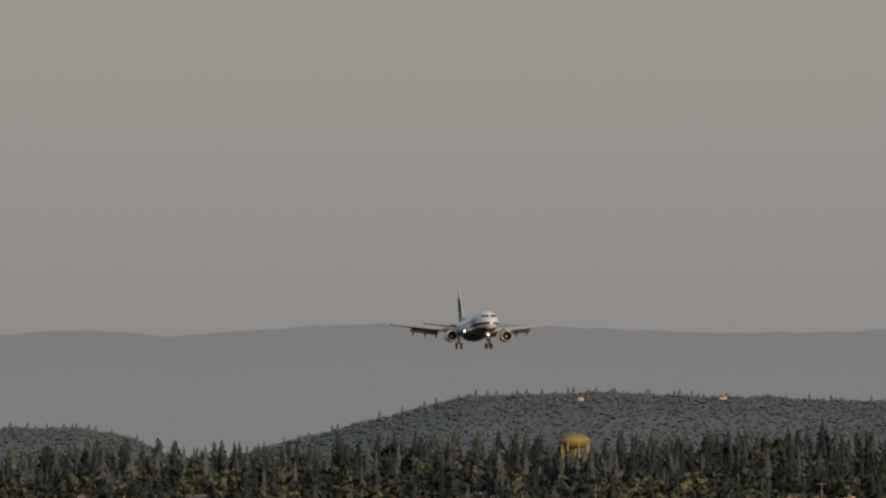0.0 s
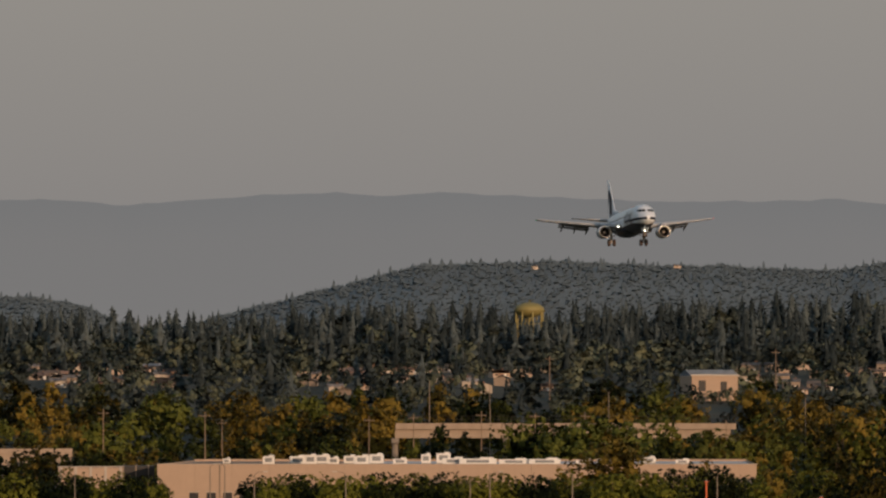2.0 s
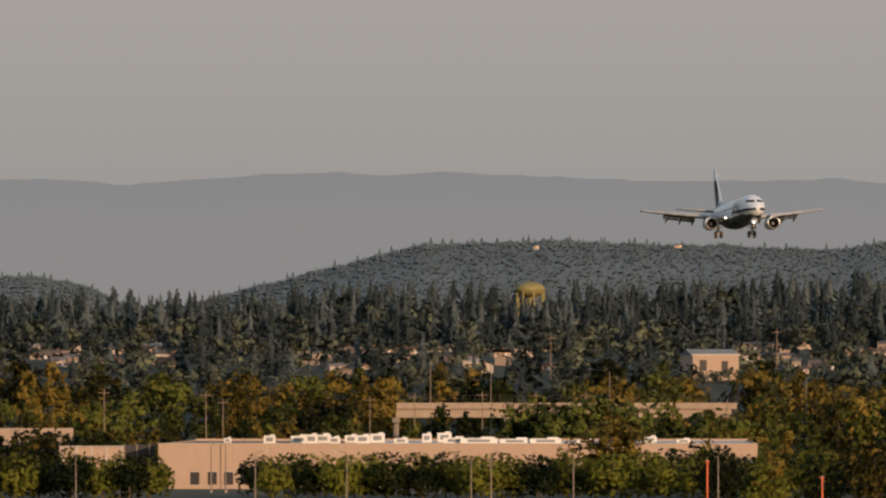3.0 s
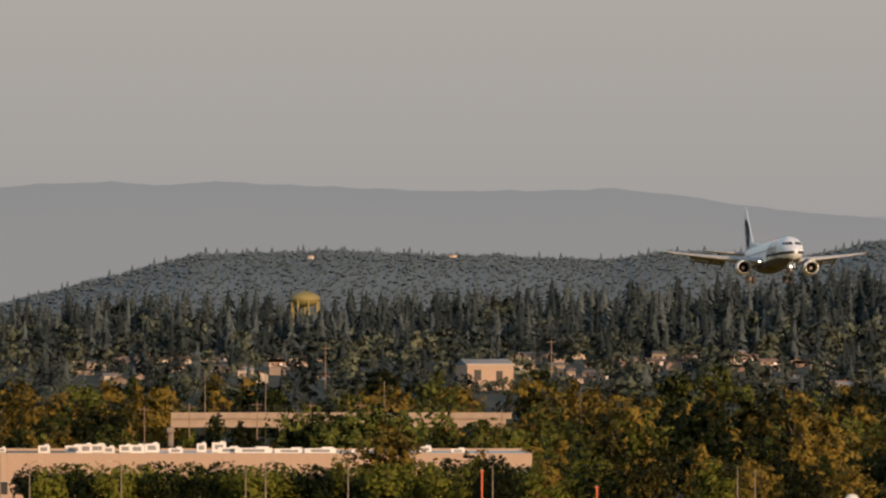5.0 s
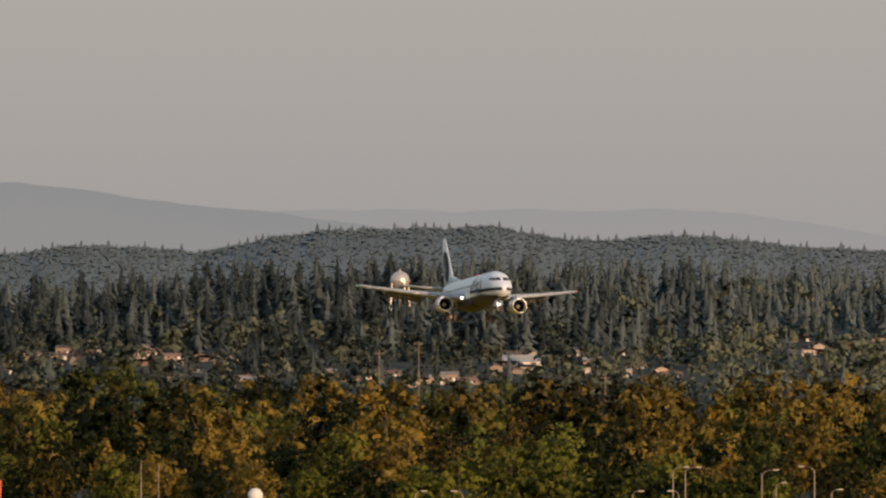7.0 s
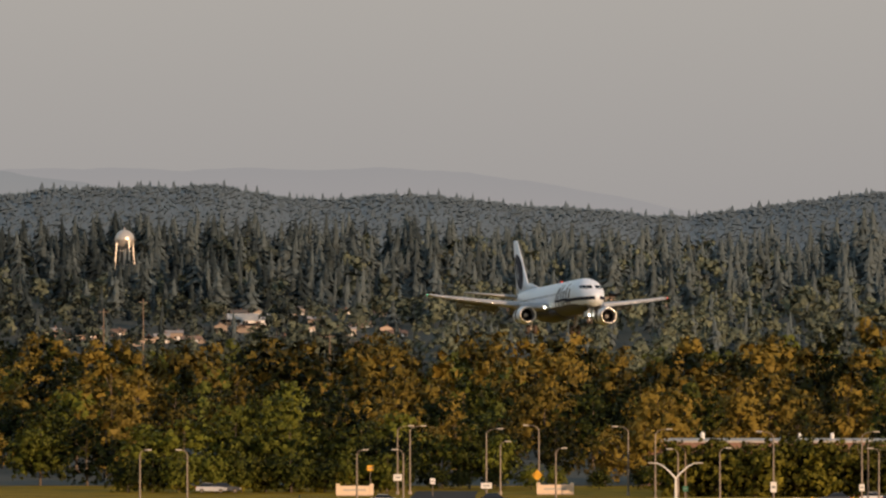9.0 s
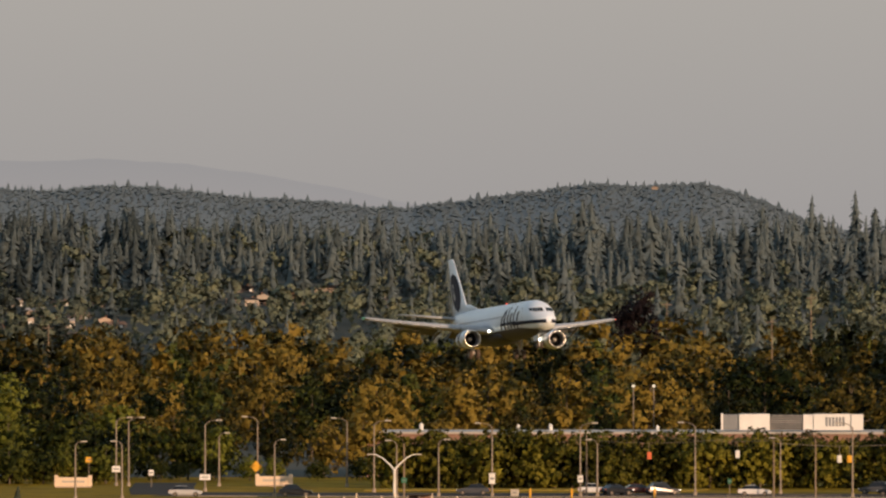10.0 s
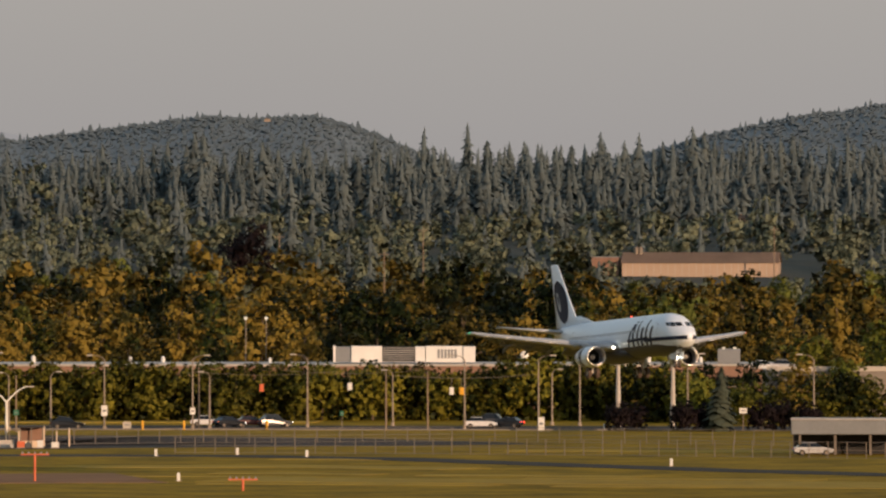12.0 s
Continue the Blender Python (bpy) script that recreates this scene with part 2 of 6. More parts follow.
def fir(rng, h, w, tiers=13, arms=9):
    """A conifer: a dense ragged spire coated with drooping boughs of uneven length."""
    verts, faces, norms = [], [], []
    rings, sides = 5, 5
    lean, swell = 0.03 * rng.normal(), 0.52 + 0.26 * rng.random()

    def reach(f):
        return w * 0.5 * ((1 - f) ** swell) * (0.55 + 0.45 * min(1, f / 0.18)) + 0.006 * w
    for i in range(rings + 1):
        f = i / rings
        for k in range(sides):
            a = 6.283 * (k + 0.5 * (i % 2)) / sides
            r = reach(f) * 0.40 * (0.75 + 0.5 * rng.random())
            verts.append((r * math.cos(a) + lean * f * h, r * math.sin(a), h * f * (0.96 + 0.05 * rng.random())))
            norms.append((math.cos(a), math.sin(a), 0.35))
    for i in range(rings):
        for k in range(sides):
            q = (i * sides + k, i * sides + (k + 1) % sides, (i + 1) * sides + (k + 1) % sides, (i + 1) * sides + k)
            faces += [(q[0], q[1], q[2]), (q[0], q[2], q[3])]
    for i in range(tiers):
        f0 = (i + 0.3) / tiers
        for j in range(max(4, int(arms * (1.15 - 0.6 * f0)))):
            f = min(0.99, max(0.03, f0 + (rng.random() - 0.5) * 1.4 / tiers))
            an = 6.283 * rng.random()
            c, s = math.cos(an), math.sin(an)
            L = reach(f) * (0.75 + 0.55 * rng.random() ** 1.5)
            dz, wd, z0 = 0.35 * L + 0.018 * h, 0.30 * L + 0.006 * w, h * f
            o = len(verts)
            ox = lean * f * h
            verts += [(ox + c * L * 0.25, s * L * 0.25, z0 + dz * 0.7), (ox + c * L * 0.7 - s * wd, s * L * 0.7 + c * wd, z0 - dz * 0.25),
                      (ox + c * L, s * L, z0 - dz * (0.3 + 0.5 * rng.random())), (ox + c * L * 0.7 + s * wd, s * L * 0.7 - c * wd, z0 - dz * 0.25)]
            up = 0.1 + 0.7 * rng.random()
            norms += [(c, s, up + 0.3), (c - 0.3 * s, s + 0.3 * c, up), (c, s, up), (c + 0.3 * s, s - 0.3 * c, up)]
            faces += [(o, o + 1, o + 2), (o, o + 2, o + 3)]
    return np.array(verts), np.array(faces), unit_rows(np.array(norms))


RNG = np.random.default_rng(7)


def crown_mesh(name, verts, tris, norms, mat, tint=None):
    """A triangle mesh that shades by the crown's rounded normals."""
    geo = np.cross(verts[tris[:, 1]] - verts[tris[:, 0]], verts[tris[:, 2]] - verts[tris[:, 0]])
    tris = np.where(((geo * norms[tris].sum(1)).sum(1) < 0)[:, None], tris[:, ::-1], tris)
    me = bpy.data.meshes.new(name)
    me.vertices.add(len(verts))
    me.vertices.foreach_set("co", verts.astype(np.float32).ravel())
    me.loops.add(tris.size)
    me.loops.foreach_set("vertex_index", tris.astype(np.int32).ravel())
    me.polygons.add(len(tris))
    me.polygons.foreach_set("loop_start", np.arange(0, tris.size, 3, dtype=np.int32))
    me.polygons.foreach_set("loop_total", np.full(len(tris), 3, np.int32))
    me.update(calc_edges=True)
    if tint is not None:
        a = me.attributes.new("tint", "FLOAT", "POINT")
        a.data.foreach_set("value", tint.astype(np.float32))
    me.materials.append(mat)
    me.shade_smooth()
    me.normals_split_custom_set_from_vertices(norms.tolist())
    return me


def scatter(name, label, category, mat, variants, places, soft=0.0):
    """Joins many trees into one mesh. places: x, y, z, height factor, width factor, turn, tint.
    soft turns the crowns' normals towards the open sky, as a closed canopy has them; this flattens shading like haze."""
    vs, fs, ns, ts, off = [], [], [], [], 0
    for x, y, z, sh, sw, turn, tint in places:
        v, f, n = variants[int(RNG.integers(len(variants)))]
        c, s = math.cos(turn), math.sin(turn)
        w, m = np.empty_like(v), np.empty_like(n)
        w[:, 0] = (v[:, 0] * c - v[:, 1] * s) * sw + x
        w[:, 1] = (v[:, 0] * s + v[:, 1] * c) * sw + y
        w[:, 2] = v[:, 2] * sh + z
        m[:, 0] = n[:, 0] * c - n[:, 1] * s
        m[:, 1] = n[:, 0] * s + n[:, 1] * c
        m[:, 2] = n[:, 2]
        vs.append(w)
        fs.append(f + off)
        ns.append(m)
        ts.append(np.full(len(v), tint))
        off += len(v)
    vs, fs, ns, ts = np.concatenate(vs), np.concatenate(fs), np.concatenate(ns), np.concatenate(ts)
    ns = unit_rows(ns * (1 - soft) + np.array((0.0, -0.3, 0.95)) * soft)
    return tagged(new(name, crown_mesh(name, vs, fs, ns, mat, ts)), label, category, kind="stuff")


def clear_of(b, d):
    """True where no building or road keeps the trees away."""
    for b0, b1, d0, d1 in CLEARINGS:
        if b0 < b < b1 and d0 < d < d1:
            return False
    for hb, hd in HOUSES:
        if -21 < d - hd < 6 and abs(b - hb) * d * 0.01745 < 5.0:
            return False
    return True


CLEARINGS = [(-9.2, -3.6, 1730, 1960), (3.0, 11, 1270, 1420), (7.1, 8.6, 2345, 2430),
             (-4.3, -3.75, 2230, 2370), (-6.15, -3.9, 2012, 2075), (-5.294 - 0.15, -5.294 + 0.15, 2600, 2790), (-0.623 - 0.1, -0.623 + 0.1, 2630, 2790), (0.07, 0.37, 2470, 2565)]
HOUSE_RNG = random.Random(5)
HOUSES = []
for b0, b1, d0, d1, n in ((-8.75, -7.65, 2390, 2540, 24), (-6.85, -5.15, 2370, 2540, 34), (-3.9, -1.5, 2360, 2560, 48), (0.0, 1.25, 2430, 2620, 22), (1.95, 2.75, 2580, 2680, 12), (-1.2, -0.1, 2420, 2500, 10),
                          (2.8, 4.1, 2580, 2680, 5), (7.6, 8.1, 2660, 2690, 2)):
    for i in range(n):
        HOUSES.append((b0 + (b1 - b0) * (i + HOUSE_RNG.random()) / n, d0 + (d1 - d0) * HOUSE_RNG.random()))


def belt(b0, b1, d0, d1, gap, chance=None):
    out = []
    d = d0
    while d < d1:
        k = math.degrees(gap / d)
        b = b0 + RNG.random() * k
        while b < b1:
            bb, dd = b + (RNG.random() - 0.5) * k * 0.9, d + (RNG.random() - 0.5) * gap * 0.9
            if clear_of(bb, dd) and (chance is None or RNG.random() < chance(bb, dd)):
                out.append((bb, dd))
            b += k
        d += gap
    return out


def stand(spots, hmin, hmax, wvar=0.25, sink=0.4):
    out = []
    for b, d in spots:
        p = ground_at(b, d)
        h = hmin + (hmax - hmin) * RNG.random() ** 1.4
        if 1640 < d < 2350:
            # the crowns stay below the open view of the slope
            rise = 0.0005 if 7.2 < b < 8.6 else 0.0018 + 0.0034 * RNG.random()
            h = max(4.0, min(h, 20 + rise * d - p.z))
        # slope crowns get a paler tint to the right, imitating brighter hazy light
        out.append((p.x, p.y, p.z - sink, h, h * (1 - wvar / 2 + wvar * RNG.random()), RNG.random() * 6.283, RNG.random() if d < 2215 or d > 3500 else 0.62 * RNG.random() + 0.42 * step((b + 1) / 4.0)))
    return out


FIRS = [fir(RNG, 1.0, 0.42 + 0.20 * RNG.random()) for _ in range(9)]
BROADS = [leaf_cloud(RNG, broad_lobes(RNG, 1.0, 0.8 + 0.25 * RNG.random()), 1000, 0.030, 0.072) for _ in range(8)]
TALLS = [leaf_cloud(RNG, broad_lobes(RNG, 1.0, 0.55 + 0.14 * RNG.random(), True), 900, 0.027, 0.058) for _ in range(8)]
SLOPES = [leaf_cloud(RNG, broad_lobes(RNG, 1.0, 0.85 + 0.25 * RNG.random(), False, 0.15, 3), 250, 0.056, 0.09) for _ in range(8)]


def rounded(shape):
    """Splits a small quad shape into triangles and gives it outward normals."""
    v, f = shape
    t = np.concatenate([f[:, (0, 1, 2)], f[:, (0, 2, 3)]])
    return v, t, unit_rows(v * np.array((2.0, 2.0, 0.9)))


def spire(rng, w, rings=5, sides=6):
    """A small closed conifer shape with a ragged outline."""
    verts, faces = [], []
    for i in range(rings + 1):
        f = i / rings
        for k in range(sides):
            r = w * 0.5 * ((1 - f) ** 0.8) * (0.7 + 0.6 * rng.random()) + 0.004
            a = 6.283 * (k + 0.5 * (i % 2)) / sides
            verts.append((r * math.cos(a), r * math.sin(a), f * (0.94 + 0.1 * rng.random())))
    for i in range(rings):
        for k in range(sides):
            faces.append((i * sides + k, i * sides + (k + 1) % sides, (i + 1) * sides + (k + 1) % sides, (i + 1) * sides + k))
    return np.array(verts), np.array(faces)


def mound(rng, w, rings=3, sides=6):
    """A small rounded crown with an uneven outline."""
    verts, faces = [], []
    for i in range(rings + 1):
        f = i / rings
        for k in range(sides):
            r = w * 0.5 * math.sqrt(max(0.0, 1 - f * f)) * (0.75 + 0.5 * rng.random()) + 0.02
            a = 6.283 * (k + 0.5 * (i % 2)) / sides
            verts.append((r * math.cos(a), r * math.sin(a), f * (0.92 + 0.16 * rng.random())))
    for i in range(rings):
        for k in range(sides):
            faces.append((i * sides + k, i * sides + (k + 1) % sides, (i + 1) * sides + (k + 1) % sides, (i + 1) * sides + k))
    return np.array(verts), np.array(faces)


HILLTOP_FIRS = [rounded(spire(RNG, 0.42 + 0.2 * RNG.random(), 3, 5)) for _ in range(6)]
LOWFIRS = [rounded(mound(RNG, 1.15 + 0.6 * RNG.random(), 2, 5)) for _ in range(10)] + [rounded(spire(RNG, 0.7 + 0.4 * RNG.random(), 2, 4)) for _ in range(9)]


def forests():
    scatter("hill_trees", "grey-green trees on the far hills, coloured for haze", "woods", M["far_trees"], LOWFIRS,
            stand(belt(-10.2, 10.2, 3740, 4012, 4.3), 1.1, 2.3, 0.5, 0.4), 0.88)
    scatter("hilltop_trees", "single firs along the crest of the hills, coloured for haze", "woods", M["far_trees"], HILLTOP_FIRS,
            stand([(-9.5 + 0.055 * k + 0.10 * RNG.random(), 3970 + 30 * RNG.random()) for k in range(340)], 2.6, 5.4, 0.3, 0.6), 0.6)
    scatter("conifer_wood", "dark green firs on the ridge, tinted blue-grey for haze", "woods", M["conifer"], FIRS,
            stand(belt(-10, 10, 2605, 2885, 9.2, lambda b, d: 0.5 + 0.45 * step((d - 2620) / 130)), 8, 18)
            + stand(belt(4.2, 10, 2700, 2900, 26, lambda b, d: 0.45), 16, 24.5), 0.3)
    scatter("slope_wood", "dark mixed firs on the slope, tinted blue-grey for haze", "woods", M["conifer"], FIRS,
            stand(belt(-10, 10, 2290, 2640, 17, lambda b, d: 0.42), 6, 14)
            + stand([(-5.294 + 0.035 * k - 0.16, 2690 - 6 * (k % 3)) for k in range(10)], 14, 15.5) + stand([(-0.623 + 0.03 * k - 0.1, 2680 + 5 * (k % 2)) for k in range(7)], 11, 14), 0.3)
    scatter("slope_broadleaf_wood", "green broadleaf trees on the slope, dulled in colour for haze", "woods", M["slope_leaf"], SLOPES,
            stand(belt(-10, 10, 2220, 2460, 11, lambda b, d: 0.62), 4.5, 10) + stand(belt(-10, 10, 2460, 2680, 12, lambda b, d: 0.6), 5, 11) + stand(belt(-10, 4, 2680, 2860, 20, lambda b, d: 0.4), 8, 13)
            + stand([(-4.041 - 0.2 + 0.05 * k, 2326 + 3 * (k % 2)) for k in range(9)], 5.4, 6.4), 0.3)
    scatter("cottonwood_belt", "golden-green cottonwoods lit by low sun", "woods", M["cottonwood"], TALLS + TALLS + BROADS,
            stand(belt(-9.9, -3.2, 1965, 2230, 17, lambda b, d: 0.55), 8, 18) + stand(belt(-3.2, 9.9, 1680, 2230, 22, lambda b, d: 0.46), 10, 25))
    scatter("dark_belt", "dark green trees among the cottonwoods", "woods", M["maple"], BROADS + TALLS + TALLS,
            stand(belt(-9.9, -3.2, 1965, 2260, 16, lambda b, d: 0.6), 7, 16) + stand(belt(-3.2, 9.9, 1650, 2260, 22, lambda b, d: 0.5), 8, 18)
            + stand([(-5.31 + 0.066 * k, 1975 + 20 * RNG.random()) for k in range(11)] + [(-4.37, 1984), (-5.90, 1988)], 16.0, 18.6)
            + stand([(-9.05 + 0.09 * k, 1985 + 4 * (k % 2)) for k in range(9)], 8.8, 9.8))


forests()


def crown_tree(kind, h, w, tall, leaf, label, foot=0.10, clumps=165, dome=False):
    """One tree: a tapered trunk with limbs and a crown of leaf clumps."""
    root = tagged(new(kind), label, "tree", group="trees round the airfield")
    lobes = broad_lobes(RNG, h, w, tall, foot)
    if dome:
        lobes = [((0, 0, h * 0.46), (w * 0.40, w * 0.40, h * 0.46)), ((0, 0, h * 0.2), (w * 0.38, w * 0.38, h * 0.26))] + [((w * 0.24 * math.cos(a), w * 0.24 * math.sin(a), h * (0.22 + 0.36 * RNG.random())), (w * 0.2, w * 0.2, h * 0.22))
                                                                        for a in [k * 1.05 + RNG.random() for k in range(6)]]
    v, f, n = leaf_cloud(RNG, lobes, clumps * 14, 0.012 * h + 0.11, 0.05 * h)
    crown = new("crown", crown_mesh("crown", v, f, n, leaf))
    crown.parent = root
    bm = bmesh.new()
    tube(bm, [(0, 0, -0.3), (0.05, 0, h * 0.2), (0.1, 0.1, h * 0.5), (0, 0.1, h * 0.85)], [0.022 * h, 0.018 * h, 0.011 * h, 0.003 * h], 7)
    for c, r in lobes[::2]:
        z0 = max(h * 0.15, c[2] - h * 0.15)
        tube(bm, [(0.06, 0.05, z0), (c[0] * 0.5, c[1] * 0.5, (z0 + c[2]) / 2 + 0.1), c], [0.008 * h, 0.006 * h, 0.002 * h], 5)
    part("trunk", bm, M["bark"], root, "brown bark")
    return root


def near_trees():
    kinds = []
    for k in range(5):
        kinds.append(("g", crown_tree("round_tree", 10, 8.5 + k * 0.4, False, M["green"], "round green broadleaf tree, sunlit on one side")))
        kinds.append(("c", crown_tree("cottonwood", 16, 8.5 + k * 0.5, True, M["golden"], "tall golden-green cottonwood lit by low sun")))
        kinds.append(("o", crown_tree("golden_tree", 12, 9.0 + k * 0.4, False, M["golden"], "broad golden-green tree lit by low sun")))
    kinds.append(("p", crown_tree("plum_tree", 6, 6.4, False, M["plum"], "dark purple-leaved plum tree by the fence", 0.04, 230, True)))
    for k in range(3):
        kinds.append(("s", crown_tree("shrub_tree", 6, 6.6 + 0.5 * k, False, M["hedge"], "dense yellow-green shrubby tree leafy to the ground", 0.02)))
    for k in range(3):
        kinds.append(("r", crown_tree("dome_tree", 9, 9.5 + 0.6 * k, False, M["green"], "dense dark green dome-shaped tree", 0.06, 230, True)))
    used = set()

    def plant(kinds_wanted, b, d, h):
        pool = [t for k, t in kinds if k in kinds_wanted]
        src = pool[int(RNG.integers(len(pool)))]
        base = {"round_tree": 10, "cottonwood": 16, "golden_tree": 12, "plum_tree": 6, "shrub_tree": 6, "dome_tree": 9}[src.name.split(".")[0]]
        s = h / base
        m = Matrix.Translation(ground_at(b, d)) @ pose(0, 0, 0, 0, 0, RNG.random() * 360) @ Matrix.Diagonal((s * (0.9 + 0.25 * RNG.random()),) * 2 + (s, 1))
        if src.name in used:
            src = copy_thing(src, m)
            src.scale = m.to_scale()
        else:
            used.add(src.name)
            src.matrix_basis = m

    def row(what, b0, b1, d, gap, h0, h1, wob=8, skip=()):
        b = b0
        while b < b1:
            if not any(s0 < b < s1 for s0, s1 in skip):
                plant(what, b + (RNG.random() - 0.5) * 0.06, d + (RNG.random() - 0.5) * wob, h0 + (h1 - h0) * RNG.random())
            b += math.degrees(gap / d) * (0.75 + 0.5 * RNG.random())

    row("r", 0.6, 3.2, 1262, 5.0, 3.0, 4.6, 6)
    row("r", 3.1, 6.35, 1212, 4.6, 6.6, 8.0, 3)
    row("r", -0.6, 1.15, 1236, 4.6, 5.6, 6.8, 4)
    row("rg", -1.2, 1.3, 1300, 7, 9, 11.5)
    row("go", 1.9, 3.1, 1300, 7, 8, 11)
    row("g", 1.1, 2.0, 1268, 4.5, 7, 10)
    row("s", 3.1, 7.6, 1200, 3.2, 6.6, 8.9, 5)
    row("og", 3.4, 7.4, 1222, 5.0, 6.8, 8.3, 8)
    row("s", 8.1, 9.5, 1160, 4.5, 3.4, 4.8, 12)
    row("s", -0.6, 1.15, 1238, 4.0, 3.5, 5.5, 4)
    row("r", -9.6, -3.5, 1600, 5.8, 8.4, 10.2, 14, ((-7.72, -7.25),))
    row("r", -9.6, -3.5, 1560, 5.0, 7.8, 9.6, 14, ((-7.78, -7.2),))
    row("oc", -4.0, -0.5, 1530, 9, 8.5, 12.5, 30)
    row("go", -4.0, -0.9, 1440, 9, 8.0, 10.5, 30)
    row("go", -1.2, 2.0, 1400, 9, 10, 14, 30)
    row("cog", -3.4, 9.5, 1480, 14, 9, 17, 40)
    row("co", -3.2, 9.5, 1560, 17, 10, 19, 50)
    row("cog", -3.2, 9.5, 1630, 18, 12, 22, 40)
    row("go", 6.9, 9.4, 1235, 7, 6, 9, 20)
    for b, d, h in ((7.24, 1112, 4.1), (7.36, 1116, 3.9), (7.68, 1112, 4.2), (7.82, 1114, 3.9), (8.2, 1112, 4.3), (8.34, 1116, 4.4), (8.52, 1114, 4.0)):
        plant("p", b, d, h)
    for what, b, d, h in (("s", 8.62, 1165, 6.8), ("s", 8.78, 1163, 7.2), ("s", 8.92, 1166, 6.5), ("r", 8.08, 1165, 6.9), ("r", 8.2, 1168, 6.3), ("r", 7.72, 1180, 7.6), ("s", 7.5, 1182, 7.8), ("s", 7.62, 1184, 8.0)):
        plant(what, b, d, h)
    plant("o", -4.78, 1690, 16.5)
    plant("c", -4.70, 1692, 15.0)
    plant("o", -4.22, 1688, 10.0)
    plant("c", -5.1, 1690, 9)
    plant("c", -4.1, 1680, 11)


near_trees()
beech = crown_tree("dark_beech", 22, 15, False, M["plum"], "large dark copper-leaved tree on the slope", 0.15, 260)
beech.matrix_basis = Matrix.Translation(ground_at(4.763, 2300))

# ---- buildings and street furniture ----
M["tan_wall"] = material("tan_tilt_up_concrete", (0.44, 0.33, 0.25), 0.85, spread=0.10, scale=9, bump=0.004)
M["brick"] = material("red_brown_brick", (0.24, 0.14, 0.10), 0.85, spread=0.2, scale=3)
M["coping"] = material("pale_roof_coping", (0.46, 0.42, 0.37), 0.6, spread=0.1, scale=5)
M["roof_pale"] = material("pale_roof_membrane", (0.50, 0.53, 0.56), 0.7, spread=0.15, scale=12)
M["roof_brown"] = material("brown_roof_gravel", (0.22, 0.18, 0.15), 0.9, spread=0.2, scale=10)
M["unit"] = material("white_painted_sheet", (0.74, 0.73, 0.70), 0.45, spread=0.08, scale=2)
# near-black for dark parts; also stands for shade in openings and under roofs
M["dark_opening"] = material("dark_opening", (0.02, 0.02, 0.022), 0.6, spread=0.2, scale=1)
M["grey_sheet"] = material("grey_sheet_metal", (0.22, 0.23, 0.24), 0.5, 0.2, spread=0.15, scale=3)
M["concrete"] = material("weathered_concrete", (0.35, 0.28, 0.22), 0.9, spread=0.2, scale=4, bump=0.01)
M["galvanised"] = material("galvanised_steel", (0.22, 0.185, 0.15), 0.55, 0.3, spread=0.15, scale=1)
M["deck_grey"] = material("grey_deck_concrete", (0.24, 0.21, 0.18), 0.9, spread=0.15, scale=4)
M["wood_pole"] = material("weathered_wood_pole", (0.24, 0.18, 0.13), 0.9, spread=0.25, scale=0.6)
M["barn_roof"] = material("tan_brown_roof_sheet", (0.36, 0.25, 0.18), 0.7, spread=0.15, scale=6)
M["asphalt"] = material("asphalt", (0.048, 0.044, 0.042), 0.9, sheen=0.12, spread=0.25, scale=6)
M["dirt"] = material("bare_dirt", (0.25, 0.14, 0.075), 0.95, sheen=0.1, spread=0.25, scale=8)
M["dry_grass"] = material("dry_tall_grass", (0.34, 0.235, 0.04), 0.95, sheen=0.1, spread=0.3, scale=5)
M["yellow_tank"] = material("yellow_tank_paint", (0.25, 0.22, 0.08), 0.6, spread=0.15, scale=4)
M["silver_tank"] = material("silver_tank_paint", (0.62, 0.58, 0.52), 0.3, 0.5, spread=0.12, scale=3)
M["orange"] = material("orange_paint", (0.60, 0.13, 0.05), 0.6, spread=0.15, scale=1)
M["amber"] = material("amber_sign_paint", (0.75, 0.38, 0.02), 0.5, spread=0.08, scale=1)
M["sign_green"] = material("green_sign_paint", (0.02, 0.14, 0.08), 0.5, spread=0.1, scale=1)
M["sign_tan"] = material("tan_stone_sign", (0.74, 0.58, 0.42), 0.8, spread=0.12, scale=2)
M["head_glow"] = material("lit_headlamp", (1.0, 0.95, 0.85), 0.3, spread=0, glow=5.0)
M["tail_glow"] = material("lit_tail_lamp", (1.0, 0.05, 0.02), 0.3, spread=0, glow=3.0)
M["globe"] = material("lit_flood_lamp", (1.0, 0.80, 0.55), 0.3, spread=0, glow=0.9)


def facing(bearing, dist, z=None, turn=0.0):
    """A pose at that bearing and distance whose x axis runs across the view to the right."""
    g = ground_z(bearing, dist) if z is None else z
    return Matrix.Translation(polar(bearing, dist, g)) @ pose(0, 0, 0, 0, 0, -bearing + turn)


def thing(name, m, label, category, group=""):
    ob = tagged(new(name), label, category, group)
    ob.matrix_basis = m
    return ob


def boxed(name, parent, mat, dims, label="", bevel=0.0, at=None):
    return part(name, box(bmesh.new(), *dims, bevel), M[mat], parent, label, at=at)


def box_mesh(name, dims, mat, bevel=0.0):
    bm = box(bmesh.new(), *dims, bevel)
    me = bpy.data.meshes.new(name)
    bm.to_mesh(me)
    bm.free()
    me.materials.append(M[mat])
    return me


